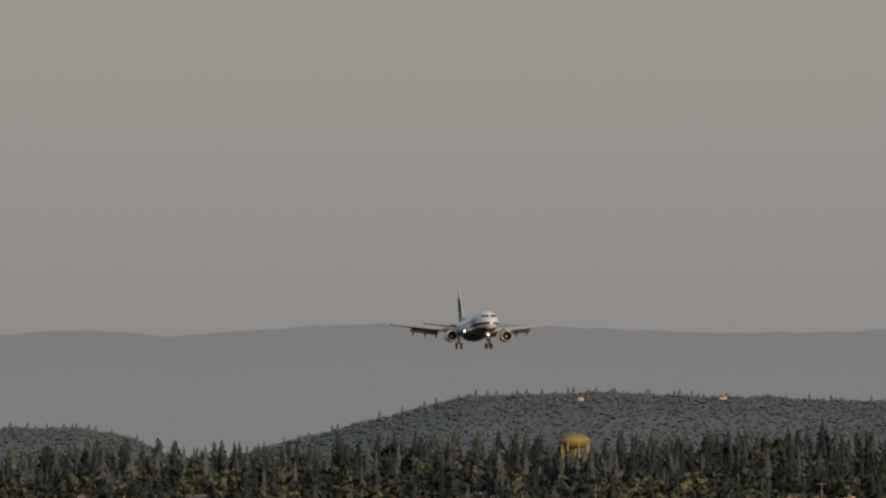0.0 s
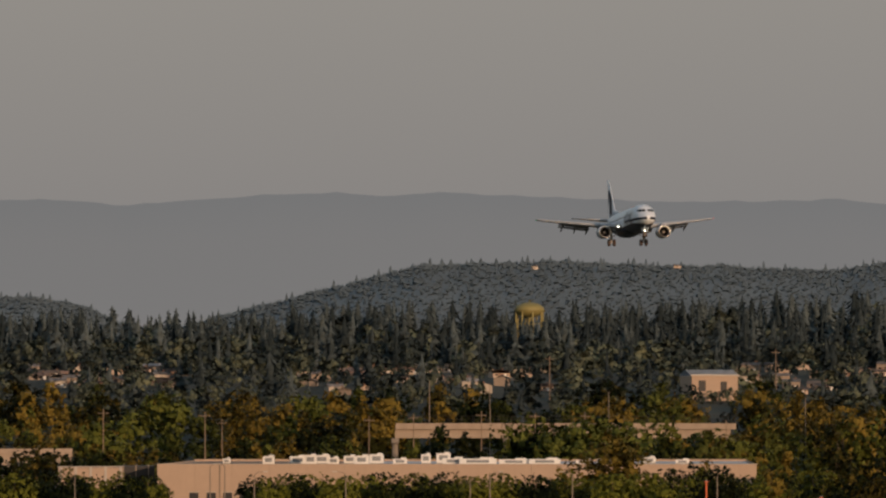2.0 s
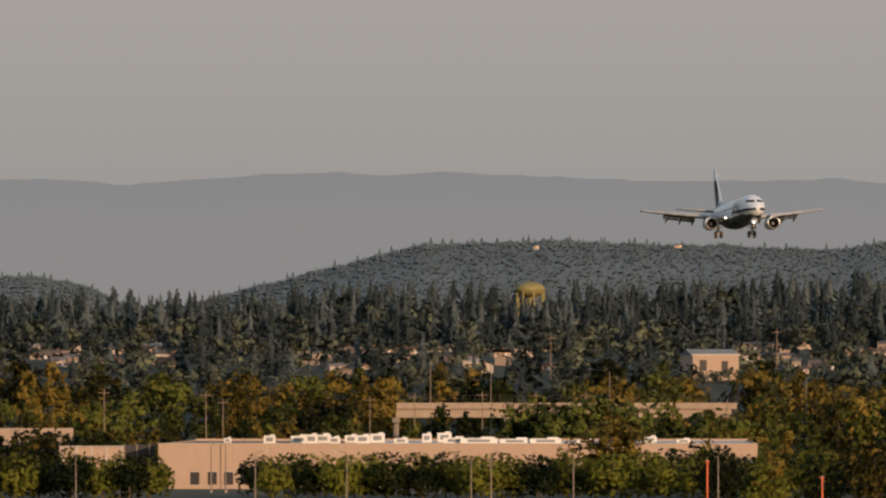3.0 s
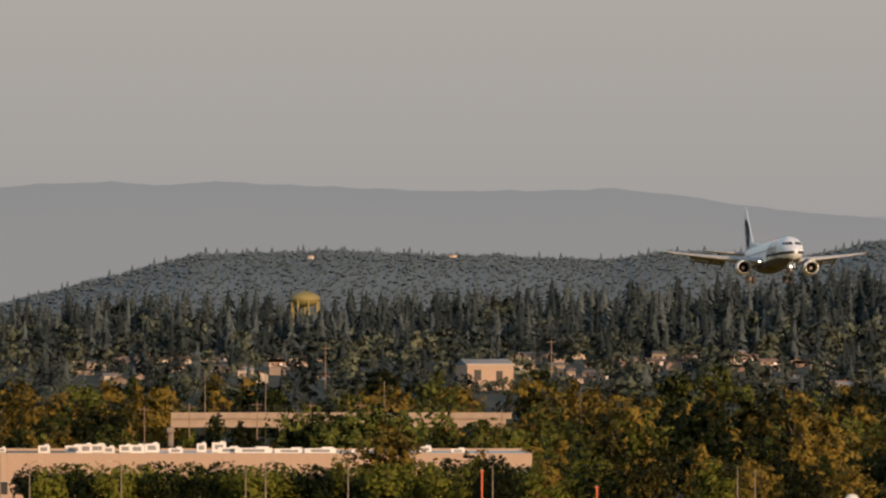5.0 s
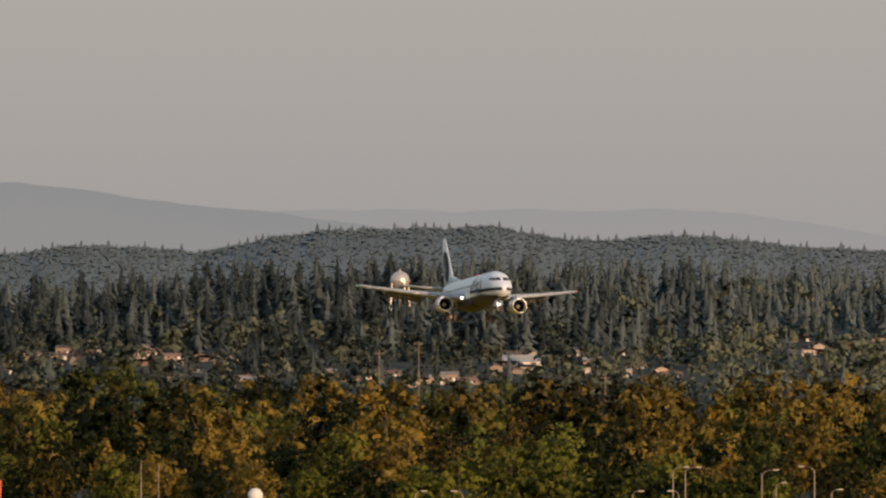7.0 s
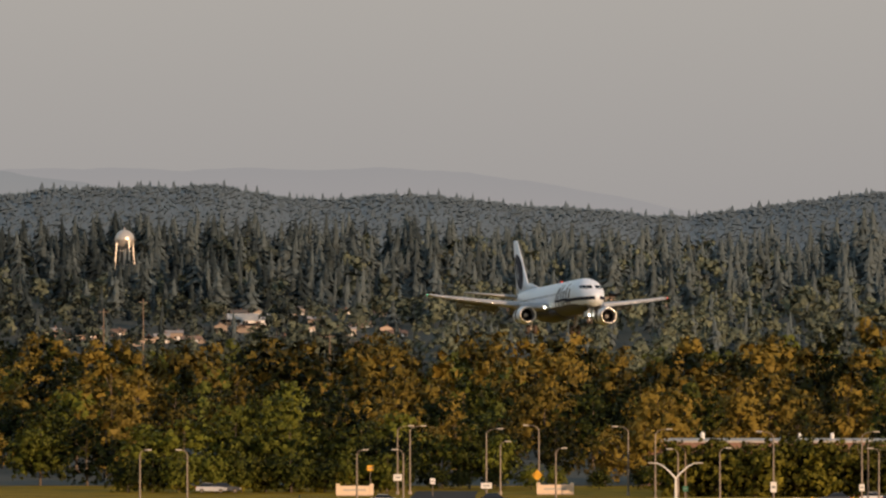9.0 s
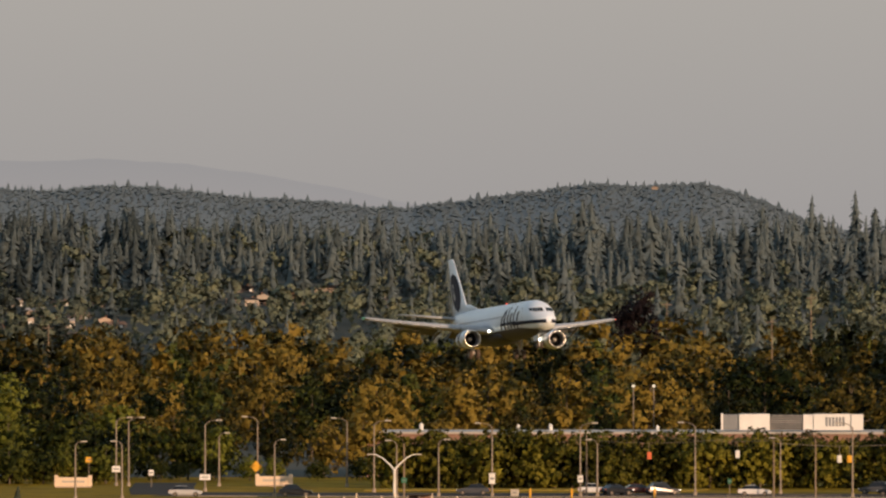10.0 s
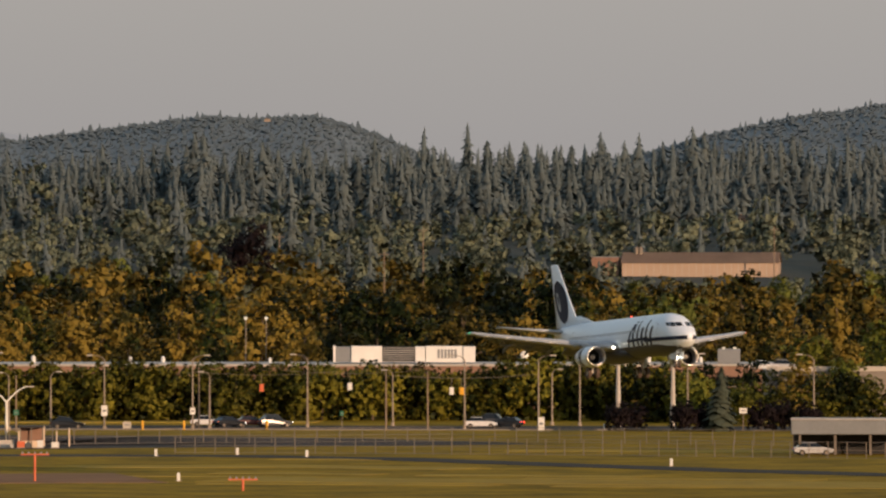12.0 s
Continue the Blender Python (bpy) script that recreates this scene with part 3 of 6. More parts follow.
# ---- paved ground ----
def strip(name, label, mat, mid, half, z, cat="road"):
    """A slab along a line of (bearing, distance) points."""
    bm = bmesh.new()
    rows = []
    pts = []
    for (b0, d0), (b1, d1) in zip(mid, mid[1:]):
        pts += [(b0 + (b1 - b0) * k / 6, d0 + (d1 - d0) * k / 6) for k in range(6)]
    pts.append(mid[-1])
    ps = [polar(b, d, z) for b, d in pts]
    for i, p in enumerate(ps):
        d = (ps[min(i + 1, len(ps) - 1)] - ps[max(i - 1, 0)]).normalized()
        n = Vector((-d.y, d.x, 0))
        w = half * (1 + 0.06 * noise.noise((i * 0.7, z * 50, 0)))
        rows.append([bm.verts.new(p + n * w), bm.verts.new(p - n * w), bm.verts.new(p - n * w - Vector((0, 0, 0.3))), bm.verts.new(p + n * w - Vector((0, 0, 0.3)))])
    for a, c in zip(rows, rows[1:]):
        for k in range(4):
            bm.faces.new((a[k], a[(k + 1) % 4], c[(k + 1) % 4], c[k]))
    bm.faces.new(rows[0])
    bm.faces.new(rows[-1][::-1])
    bmesh.ops.recalc_face_normals(bm, faces=bm.faces)
    ob = part(name, bm, M[mat])
    return tagged(ob, label, cat, kind="structure")


strip("road_1", "asphalt road with waiting cars", "asphalt", [(1.6, 1150), (3.5, 1142), (6, 1138), (8, 1134), (9.8, 1130)], 14, 0.05)
strip("road_2", "asphalt side road into the trees", "asphalt", [(1.547, 1145), (1.528, 1190), (1.558, 1245)], 4.5, 0.058)
strip("road_3", "narrow dark service road across the grass", "asphalt", [(2.5, 962), (4.5, 958), (5.6, 944), (6.8, 912), (8.0, 884), (9.6, 856)], 4.5, 0.05)
strip("road_4", "dark asphalt apron inside the fence", "asphalt", [(2.4, 1040), (3.2, 1038), (3.9, 1026), (4.35, 1006)], 45, 0.045)
strip("dirt_patch", "bare brown dirt in the grass", "dirt", [(2.4, 850), (3.0, 850), (3.5, 851), (4.0, 852)], 20, 0.04, "dirt")
strip("dry_grass_strip", "dry tan grass along the field", "dry_grass", [(4.6, 846), (6.0, 838), (7.5, 832), (9.6, 822)], 9, 0.04, "grass")
strip("dry_grass_strip_2", "pale mown streak across the grass", "dry_grass", [(3.6, 902), (5.0, 905), (6.2, 892)], 5, 0.04, "grass")
for k, (u0, u1, dd, hw) in enumerate(((3.5, 4.6, 905, 2.0), (4.5, 5.6, 872, 2.6), (5.9, 7.4, 862, 3.0), (3.9, 5.2, 858, 1.6), (6.6, 8.6, 848, 2.4), (4.4, 6.4, 826, 2.6), (6.8, 9.2, 816, 3.2), (4.9, 6.2, 938, 2.6), (6.5, 8.4, 985, 5.0))):
    strip("mown_streak_%d" % (k + 1), "pale dry mown streak in the grass", "dry_grass", [(u0, dd + 2), ((u0 + u1) / 2, dd), (u1, dd - 5)], hw, 0.03 + 0.002 * k, "grass")
strip("verge", "strip of tall dry grass behind the road", "dry_grass", [(2.9, 1184), (4.4, 1184), (5.2, 1182)], 7, 0.09, "grass")
strip("kerb", "pale kerb along the road", "deck_grey", [(1.6, 1133), (3.5, 1125), (6, 1121), (8, 1117), (9.8, 1113)], 0.5, 0.16, "kerb")


# ---- the long warehouse ----
def warehouse():
    w = thing("warehouse", facing(-5.787, 1754, 0, -1.2), "long tan warehouse with a pale flat roof", "warehouse")
    boxed("core", w, "concrete", (-62, 62, 0.25, 150, 0, 9.0))
    me = box_mesh("wall_panel", (-3.86, 3.86, 0, 0.24, 0, 9.35), "tan_wall", 0.02)
    for i in range(16):
        share("wall_panel", me, w, pose(-58.1 + i * 7.75, 0, 0))
    side = box_mesh("wall_panel", (-3.70, 3.70, 0, 0.24, 0, 9.35), "tan_wall", 0.02)
    for i in range(20):
        share("wall_panel", side, w, pose(62.05, 4.2 + i * 7.5, 0, 0, 0, 90))
        share("wall_panel", side, w, pose(-62.05, 4.2 + i * 7.5, 0, 0, 0, -90))
    boxed("roof_sheet", w, "roof_pale", (-22, 61.5, 0.3, 149, 9.004, 9.12), "pale blue-grey roof membrane")
    boxed("roof_sheet", w, "roof_brown", (-61.5, -22.1, 0.3, 149, 9.004, 9.10), "brown gravel roof")
    boxed("coping", w, "coping", (-62.2, 62.2, -0.06, 0.32, 9.355, 9.47), "pale coping")
    boxed("back_parapet", w, "tan_wall", (-62, 62, 149.6, 150, 9.0, 9.6))
    door = box_mesh("dock_door", (-0.95, 0.95, -0.035, -0.002, 0.9, 3.5), "dark_opening")
    frame_me = box_mesh("dock_frame", (-1.15, 1.15, -0.03, -0.004, 3.52, 3.7), "coping")
    for x in (-54.4, -50.8, -47.4, -44.0):
        share("dock_door", door, w, pose(x, 0, 0))
        share("dock_frame", frame_me, w, pose(x, 0, 0))
    boxed("downpipe", w, "galvanised", (-49.1, -48.9, -0.2, -0.05, 0, 9.3))
    a = thing("annex", facing(-8.258, 1760, 0, -1.2), "low tan annex with framed wall bays", "building")
    boxed("body", a, "tan_wall", (-6.8, 6.5, 0, 40, 0, 8.6), "", 0.05)
    boxed("roof_sheet", a, "roof_brown", (-6.6, 6.3, 0.2, 39.8, 8.602, 8.7), "brown roof")
    post = box_mesh("pilaster", (-0.25, 0.25, -0.22, 0, 0, 8.7), "coping")
    for i in range(5):
        share("pilaster", post, a, pose(-6.2 + i * 3.1, -0.002, 0))
    boxed("coping", a, "coping", (-6.9, 6.6, -0.25, 0.2, 8.705, 8.9))
    # near-black block added for the shade of the recess between the walls
    k = thing("dark_yard_shed", facing(-7.953, 1770, 0), "dark block standing for the shaded recess between the tan walls", "shed")
    boxed("body", k, "dark_opening", (-3.9, 3.9, 0, 20, 0, 8.9), "", 0.05)
    for x in (-2.6, 0, 2.6):
        boxed("post", k, "galvanised", (x - 0.12, x + 0.12, -0.2, -0.004, 0, 9.2))
    # rooftop plant
    for x, y, sx, sy, sz in ((-39.5, 14, 2.4, 3, 2.3), (-33.8, 25, 3.4, 4, 2.2), (-30.8, 15, 2.6, 3, 2.6), (-29.5, 42, 3.6, 4, 2.4), (-26.2, 20, 2.4, 2, 1.9), (-23.6, 46, 2.6, 3, 2.2),
                             (-20.2, 18, 3.0, 3, 2.4), (-17.9, 45, 3.0, 4, 2.6), (-7.6, 52, 2.0, 3, 2.6), (-4.0, 58, 3.0, 3, 2.8), (-1.2, 26, 4.6, 4, 1.7), (4.0, 24, 7.8, 4, 1.6),
                             (11.5, 25, 6.2, 4, 1.4), (18.0, 24, 6.6, 4, 1.5), (31, 60, 4.2, 4, 1.4), (40, 66, 2.8, 3, 1.7), (-50, 50, 1.6, 2, 1.4), (26, 40, 3.4, 3, 1.1), (47, 45, 3.0, 3, 1.2), (-12.5, 30, 3.0, 3, 1.5)):
        u = thing("rooftop_unit", facing(-5.787, 1754, 0, -1.2) @ pose(x, y, 9.12), "white rooftop air-handling unit", "air conditioner", "units on the warehouse roof")
        sz *= 0.8
        boxed("casing", u, "unit", (-sx / 2, sx / 2, -sy / 2, sy / 2, 0.2, sz), "", 0.06)
        boxed("skid", u, "grey_sheet", (-sx / 2 + 0.1, sx / 2 - 0.1, -sy / 2 + 0.1, sy / 2 - 0.1, 0, 0.2))
        boxed("grille", u, "grey_sheet", (-sx * 0.3, sx * 0.3, -sy / 2 - 0.02, -sy / 2 - 0.002, sz * 0.35, sz * 0.8))
        boxed("hood", u, "unit", (sx * 0.05, sx * 0.42, -sy * 0.3, sy * 0.3, sz + 0.002, sz + 0.3), "", 0.05)


warehouse()


def overpass():
    o = thing("overpass", facing(-5.023, 2040, 0, 1.0), "concrete road overpass with solid parapets on piers", "bridge")
    x0, x1 = -42, 40
    boxed("deck", o, "deck_grey", (x0, x1, 0, 12, 16.0, 16.7))
    girder = box_mesh("girder", (-13.4, 13.4, 0, 0.8, 13.9, 15.99), "concrete", 0.05)
    para = box_mesh("parapet_panel", (-4.08, 4.08, -0.25, 0, 16.0, 17.5), "concrete", 0.03)
    for i in range(3):
        for y in (0.6, 4, 7.6, 11):
            share("girder", girder, o, pose(-28.6 + i * 27, y, 0))
    for i in range(10):
        share("parapet_panel", para, o, pose(-37.8 + i * 8.2, -0.004, 0))
        share("parapet_panel", para, o, pose(-37.8 + i * 8.2, 12.26, 0))
    for x in (-42, -15, 12, 39):
        boxed("pier_cap", o, "deck_grey", (x - 0.9, x + 0.9, 0.3, 11.7, 12.7, 13.88), "", 0.1)
        for y in (2.5, 9.5):
            part("pier", tube(bmesh.new(), [(x, y, -1), (x, y, 12.7)], 0.75, 12), M["deck_grey"], o, smooth=False)
    rail = box_mesh("railing_post", (-0.04, 0.04, -0.16, -0.08, 17.5, 19.2), "dark_opening")
    for i in range(28):
        share("railing_post", rail, o, pose(-41 + i * 3, 0, 0))
    boxed("railing", o, "dark_opening", (x0, x1, -0.14, -0.10, 19.2, 19.26))
    boxed("railing", o, "dark_opening", (x0, x1, -0.14, -0.10, 18.4, 18.45))


overpass()


def ramp():
    o = thing("ramp_wall", facing(-8.640, 2000, 0), "low lit concrete ramp at the end of the trees", "bridge")
    boxed("wall", o, "concrete", (-14, 9, 0, 9, 0, 10.6))
    boxed("parapet", o, "concrete", (-14, 9, -0.2, -0.004, 10.2, 11.6), "", 0.03)
    boxed("deck", o, "asphalt", (-14, 9, 0.0, 9, 10.604, 10.7))


ramp()


def pole_thing(name, bearing, dist, h, mat="wood_pole", arms=1, lean=0.0, label="weathered wooden utility pole with a crossarm", r=0.17):
    p = thing(name, facing(bearing, dist) @ pose(0, 0, 0, 0, lean, 0), label, "utility pole", "utility poles")
    part("shaft", tube(bmesh.new(), [(0, 0, -0.5), (0, 0, h * 0.5), (0, 0, h)], [r, r * 0.85, r * 0.6], 8), M[mat], p)
    for k in range(arms):
        arm = boxed("crossarm", p, mat, (-1.3, 1.3, -0.25, -0.12, h - 1.0 - 1.4 * k, h - 0.85 - 1.4 * k))
        for x in (-1.15, -0.4, 0.4, 1.15):
            part("insulator", tube(bmesh.new(), [(x, -0.18, h - 0.85 - 1.4 * k), (x, -0.18, h - 0.6 - 1.4 * k)], 0.06, 6), M["dark_opening"], arm)
    return p


for u, d, h, lean in ((-6.077, 1985, 18.4, 0), (-5.619, 1985, 19.0, 0), (-5.256, 1990, 18.6, 0), (-4.947, 1985, 18.8, 3), (-3.965, 1985, 17.0, 0)):
    pole_thing("utility_pole", u, d, h, "wood_pole", 1, lean)
for u, d, h in ((-5.970, 2075, 22.5), (-5.561, 2078, 22), (-4.759, 2076, 20), (-3.430, 2085, 18)):
    pole_thing("lamp_mast", u, d, h, "galvanised", 0, 0, "slim grey lighting mast beside the overpass", 0.14)
for u, d, h in ((-7.372, 1990, 17), (-7.487, 2010, 18), (-6.379, 1995, 17.5), (-8.174, 2000, 19), (4.943, 2150, 25.5), (5.917, 2180, 26), (5.653, 2150, 21), (-0.764, 2260, 20), (-0.497, 2300, 21),
                (0.764, 2200, 17), (-5.157, 2330, 14), (-3.629, 2330, 15), (8.289, 2390, 15)):
    pole_thing("utility_pole", u, d, h)


# ---- water towers ----
def water_tower(bearing, dist, r, top, mat, label, squash, legs, spread):
    base = ground_z(bearing, dist)
    t = thing("water_tower", facing(bearing, dist, base), label, "water tower")
    h = top - base
    zc = h - r * squash
    bm = bmesh.new()
    bmesh.ops.create_uvsphere(bm, u_segments=28, v_segments=16, radius=r, matrix=Matrix.Translation((0, 0, zc)) @ Matrix.Diagonal((1, 1, squash, 1)))
    tank = part("tank", bm, M[mat], t, "", True)
    part("catwalk", ring_loft_z([(r + 0.02, zc - 0.25), (r + 0.5, zc - 0.25), (r + 0.5, zc - 0.1), (r + 0.02, zc - 0.1)]), M[mat], tank)
    part("finial", tube(bmesh.new(), [(0, 0, h - 0.2), (0, 0, h + 0.7)], [0.35, 0.12], 8), M[mat], tank)
    for k in range(legs):
        a = 2 * math.pi * (k + 0.3) / legs
        c, s = math.cos(a), math.sin(a)
        part("leg", tube(bmesh.new(), [(c * r * 0.92, s * r * 0.92, zc), (c * r * spread, s * r * spread, -1)], 0.32, 8), M[mat], t)
    part("riser", tube(bmesh.new(), [(0, 0, -1), (0, 0, zc)], 0.55, 10), M[mat], t)
    for f in (0.35, 0.7):
        rr = r * (spread + (0.92 - spread) * f)
        part("brace_ring", ring_loft_z([(rr + 0.1, zc * f - 0.1), (rr + 0.1, zc * f + 0.1), (rr - 0.1, zc * f + 0.1), (rr - 0.1, zc * f - 0.1), (rr + 0.1, zc * f - 0.1)]), M[mat], t)


def ring_loft_z(rows, sides=24):
    bm = bmesh.new()
    rings = [[bm.verts.new((r * math.cos(2 * math.pi * k / sides), r * math.sin(2 * math.pi * k / sides), z)) for k in range(sides)] for r, z in rows]
    for a, c in zip(rings, rings[1:]):
        for k in range(sides):
            bm.faces.new((a[k], a[(k + 1) % sides], c[(k + 1) % sides], c[k]))
    return bm


water_tower(-5.294, 2750, 4.8, 55.9, "yellow_tank", "yellow water tower standing over the firs", 0.52, 8, 1.0)
water_tower(-0.623, 2740, 3.1, 60.5, "silver_tank", "silver water tower on splayed legs", 1.0, 4, 1.25)


# ---- houses ----
WALLS = [material("house_wall_paint", c, 0.8, spread=0.1, scale=3) for c in ((0.56, 0.43, 0.33), (0.30, 0.24, 0.19), (0.46, 0.40, 0.33), (0.20, 0.16, 0.13))]
ROOFS = [material("house_roof_shingle", c, 0.9, spread=0.2, scale=2) for c in ((0.16, 0.13, 0.11), (0.30, 0.20, 0.15), (0.34, 0.33, 0.33))]


def house(kind, wall, roof, lx, ly, h, label):
    o = tagged(new(kind), label, "house", "suburban houses on the slope")
    body = part("wall", box(bmesh.new(), -lx / 2, lx / 2, -ly / 2, ly / 2, -1.5, h), wall, o)
    rise = ly * 0.24
    bm = bmesh.new()
    v = [bm.verts.new(p) for p in ((-lx / 2 - 0.4, -ly / 2 - 0.5, h - 0.1), (lx / 2 + 0.4, -ly / 2 - 0.5, h - 0.1), (lx / 2 + 0.4, 0, h + rise), (-lx / 2 - 0.4, 0, h + rise),
                                   (-lx / 2 - 0.4, ly / 2 + 0.5, h - 0.1), (lx / 2 + 0.4, ly / 2 + 0.5, h - 0.1))]
    for f in ((0, 1, 2, 3), (3, 2, 5, 4)):
        bm.faces.new([v[i] for i in f])
    bmesh.ops.solidify(bm, geom=bm.faces[:], thickness=0.25)
    part("roof", bm, roof, o)
    for s in (-1, 1):
        bm = bmesh.new()
        bm.faces.new([bm.verts.new((s * (lx / 2 - 0.01), y, z)) for y, z in ((-ly / 2, h - 0.01), (ly / 2, h - 0.01), (0, h + rise - 0.12))])
        bmesh.ops.solidify(bm, geom=bm.faces[:], thickness=0.02)
        part("gable", bm, wall, o)
    for x in (-lx * 0.3, 0.05 * lx, lx * 0.33):
        win = boxed("window", o, "pane", (x - 0.7, x + 0.7, -ly / 2 - 0.05, -ly / 2 - 0.004, 1.0, 2.1), "dark window")
        boxed("frame", win, "coping", (x - 0.8, x + 0.8, -ly / 2 - 0.04, -ly / 2 - 0.006, 0.88, 0.98))
    boxed("door", o, "brick", (-lx * 0.14 - 0.45, -lx * 0.14 + 0.45, -ly / 2 - 0.06, -ly / 2 - 0.004, 0, 2.05), "front door")
    boxed("garage_door", o, "unit", (lx * 0.16, lx * 0.16 + 1.6, -ly / 2 - 0.055, -ly / 2 - 0.005, 0, 2.0), "pale garage door")
    boxed("chimney", o, "brick", (lx * 0.2, lx * 0.2 + 0.7, 0.4, 1.1, h + 0.2, h + rise + 0.9))
    return o


M["pane"] = material("window_glass", (0.012, 0.014, 0.018), 0.08, spread=0.1, scale=1)


def suburb():
    models = []
    for i, (lx, ly, h) in enumerate(((10, 7, 2.6), (11, 8, 2.5), (8, 7, 4.2), (13, 8, 2.5), (9, 8, 2.7), (9, 7, 4.4))):
        models.append(house("house", WALLS[i % 4], ROOFS[i % 3], lx, ly, h, ("low tan house with a dark shingle roof", "low brown house with a tile roof", "pale two-storey house with a grey roof",
                                                                          "dark-walled ranch house among trees", "small tan house with a brown roof", "tall brown house with a grey roof")[i]))
    spots = HOUSES + [(-5.260, 3905), (-4.293, 3930), (4.862, 3915), (-2.953, 3700)]
    used = set()
    for b, d in spots:
        src = models[HOUSE_RNG.randrange(6)]
        m = facing(b, d, None, HOUSE_RNG.choice((0, 90, 8, -12, 80, 20))) @ Matrix.Diagonal((0.56, 0.56, 0.46, 1))
        if d > 3500:
            m = m @ pose(0, 0, 3.5) @ Matrix.Diagonal((0.6, 0.6, 0.6, 1))
        if src.name in used:
            src = copy_thing(src, m)
            src.scale = m.to_scale()
        used.add(src.name)
        src.matrix_basis = m


suburb()


def sheds():
    s = thing("shed_hall", facing(-4.041, 2340, ground_z(-4.041, 2340) + 2.4, 12), "tan hall with a pale low-pitched roof", "building")
    boxed("wall", s, "tan_wall", (-6.5, 6.5, 0, 16, -4, 4.6))
    bm = bmesh.new()
    v = [bm.verts.new(p) for p in ((-6.8, -0.3, 4.62), (6.8, -0.3, 4.62), (6.8, 8, 6.3), (-6.8, 8, 6.3), (6.8, 16.3, 4.62), (-6.8, 16.3, 4.62))]
    bm.faces.new((v[0], v[1], v[2], v[3]))
    bm.faces.new((v[3], v[2], v[4], v[5]))
    bmesh.ops.solidify(bm, geom=bm.faces[:], thickness=-0.3)
    part("roof", bm, M["roof_pale"], s, "pale low-pitched roof")
    boxed("loading_door", s, "dark_opening", (-4.6, -2.6, -0.04, -0.003, 0.3, 3.3))
    boxed("loading_door", s, "dark_opening", (1.6, 3.4, -0.04, -0.003, 0.3, 3.0))
    boxed("fascia", s, "coping", (-6.85, 6.85, -0.36, -0.305, 4.5, 4.95))
    # white wall and roof colour imitates the sun's glint off a metal roof
    w = thing("white_hall", facing(0.219, 2548, ground_z(0.219, 2548), 3), "low hall with wall and metal roof coloured white for a sun glint", "building")
    boxed("wall", w, "unit", (-6.2, 6.2, 0, 10, -3, 1.5))
    bm = bmesh.new()
    v = [bm.verts.new(p) for p in ((-6.5, -0.5, 1.45), (6.5, -0.5, 1.45), (6.5, 5, 3.6), (-6.5, 5, 3.6), (6.5, 10.5, 1.45), (-6.5, 10.5, 1.45))]
    bm.faces.new((v[0], v[1], v[2], v[3]))
    bm.faces.new((v[3], v[2], v[4], v[5]))
    bmesh.ops.solidify(bm, geom=bm.faces[:], thickness=0.15)
    part("roof", bm, M["unit"], w, "sheet roof coloured white for its glint")
    for x in (-4, -1.2, 2.6):
        boxed("door", w, "dark_opening", (x - 0.8, x + 0.8, -0.04, -0.003, -0.4, 1.2))
    b = thing("barn", facing(7.785, 2400, None, -4), "long tan metal barn with a brown roof", "barn")
    boxed("wall", b, "tan_wall", (-22, 22, 0, 16, -3, 4.0))
    bm = bmesh.new()
    v = [bm.verts.new(p) for p in ((-22.4, -0.5, 3.95), (22.4, -0.5, 3.95), (22.4, 8, 7.0), (-22.4, 8, 7.0), (22.4, 16.5, 3.95), (-22.4, 16.5, 3.95))]
    bm.faces.new((v[0], v[1], v[2], v[3]))
    bm.faces.new((v[3], v[2], v[4], v[5]))
    bmesh.ops.solidify(bm, geom=bm.faces[:], thickness=0.2)
    part("roof", bm, M["barn_roof"], b, "tan-brown metal roof")
    rib = box_mesh("rib", (-0.06, 0.06, -0.06, -0.002, -2, 3.9), "coping")
    for i in range(22):
        share("rib", rib, b, pose(-21 + i * 2, 0, 0))
    for x in (-22.01, 22.01):
        bm = bmesh.new()
        bm.faces.new([bm.verts.new((x, y, z)) for y, z in ((0, 3.9), (16, 3.9), (8, 6.8))])
        bmesh.ops.solidify(bm, geom=bm.faces[:], thickness=0.05)
        part("gable", bm, M["tan_wall"], b)
    for x in (-18.5, -17.3):
        part("roof_vent", tube(bmesh.new(), [(x, 7, 6.4), (x, 7, 8.2), (x, 7, 8.6)], [0.6, 0.6, 0.25], 10), M["galvanised"], b)
    l = thing("lean_to", facing(7.162, 2404, None, -4), "dark lean-to beside the barn", "building")
    boxed("wall", l, "brick", (-4.5, 3.2, 1, 14, -3, 5.2))
    boxed("roof", l, "grey_sheet", (-4.7, 3.3, 0.8, 14.2, 5.204, 5.5))


sheds()


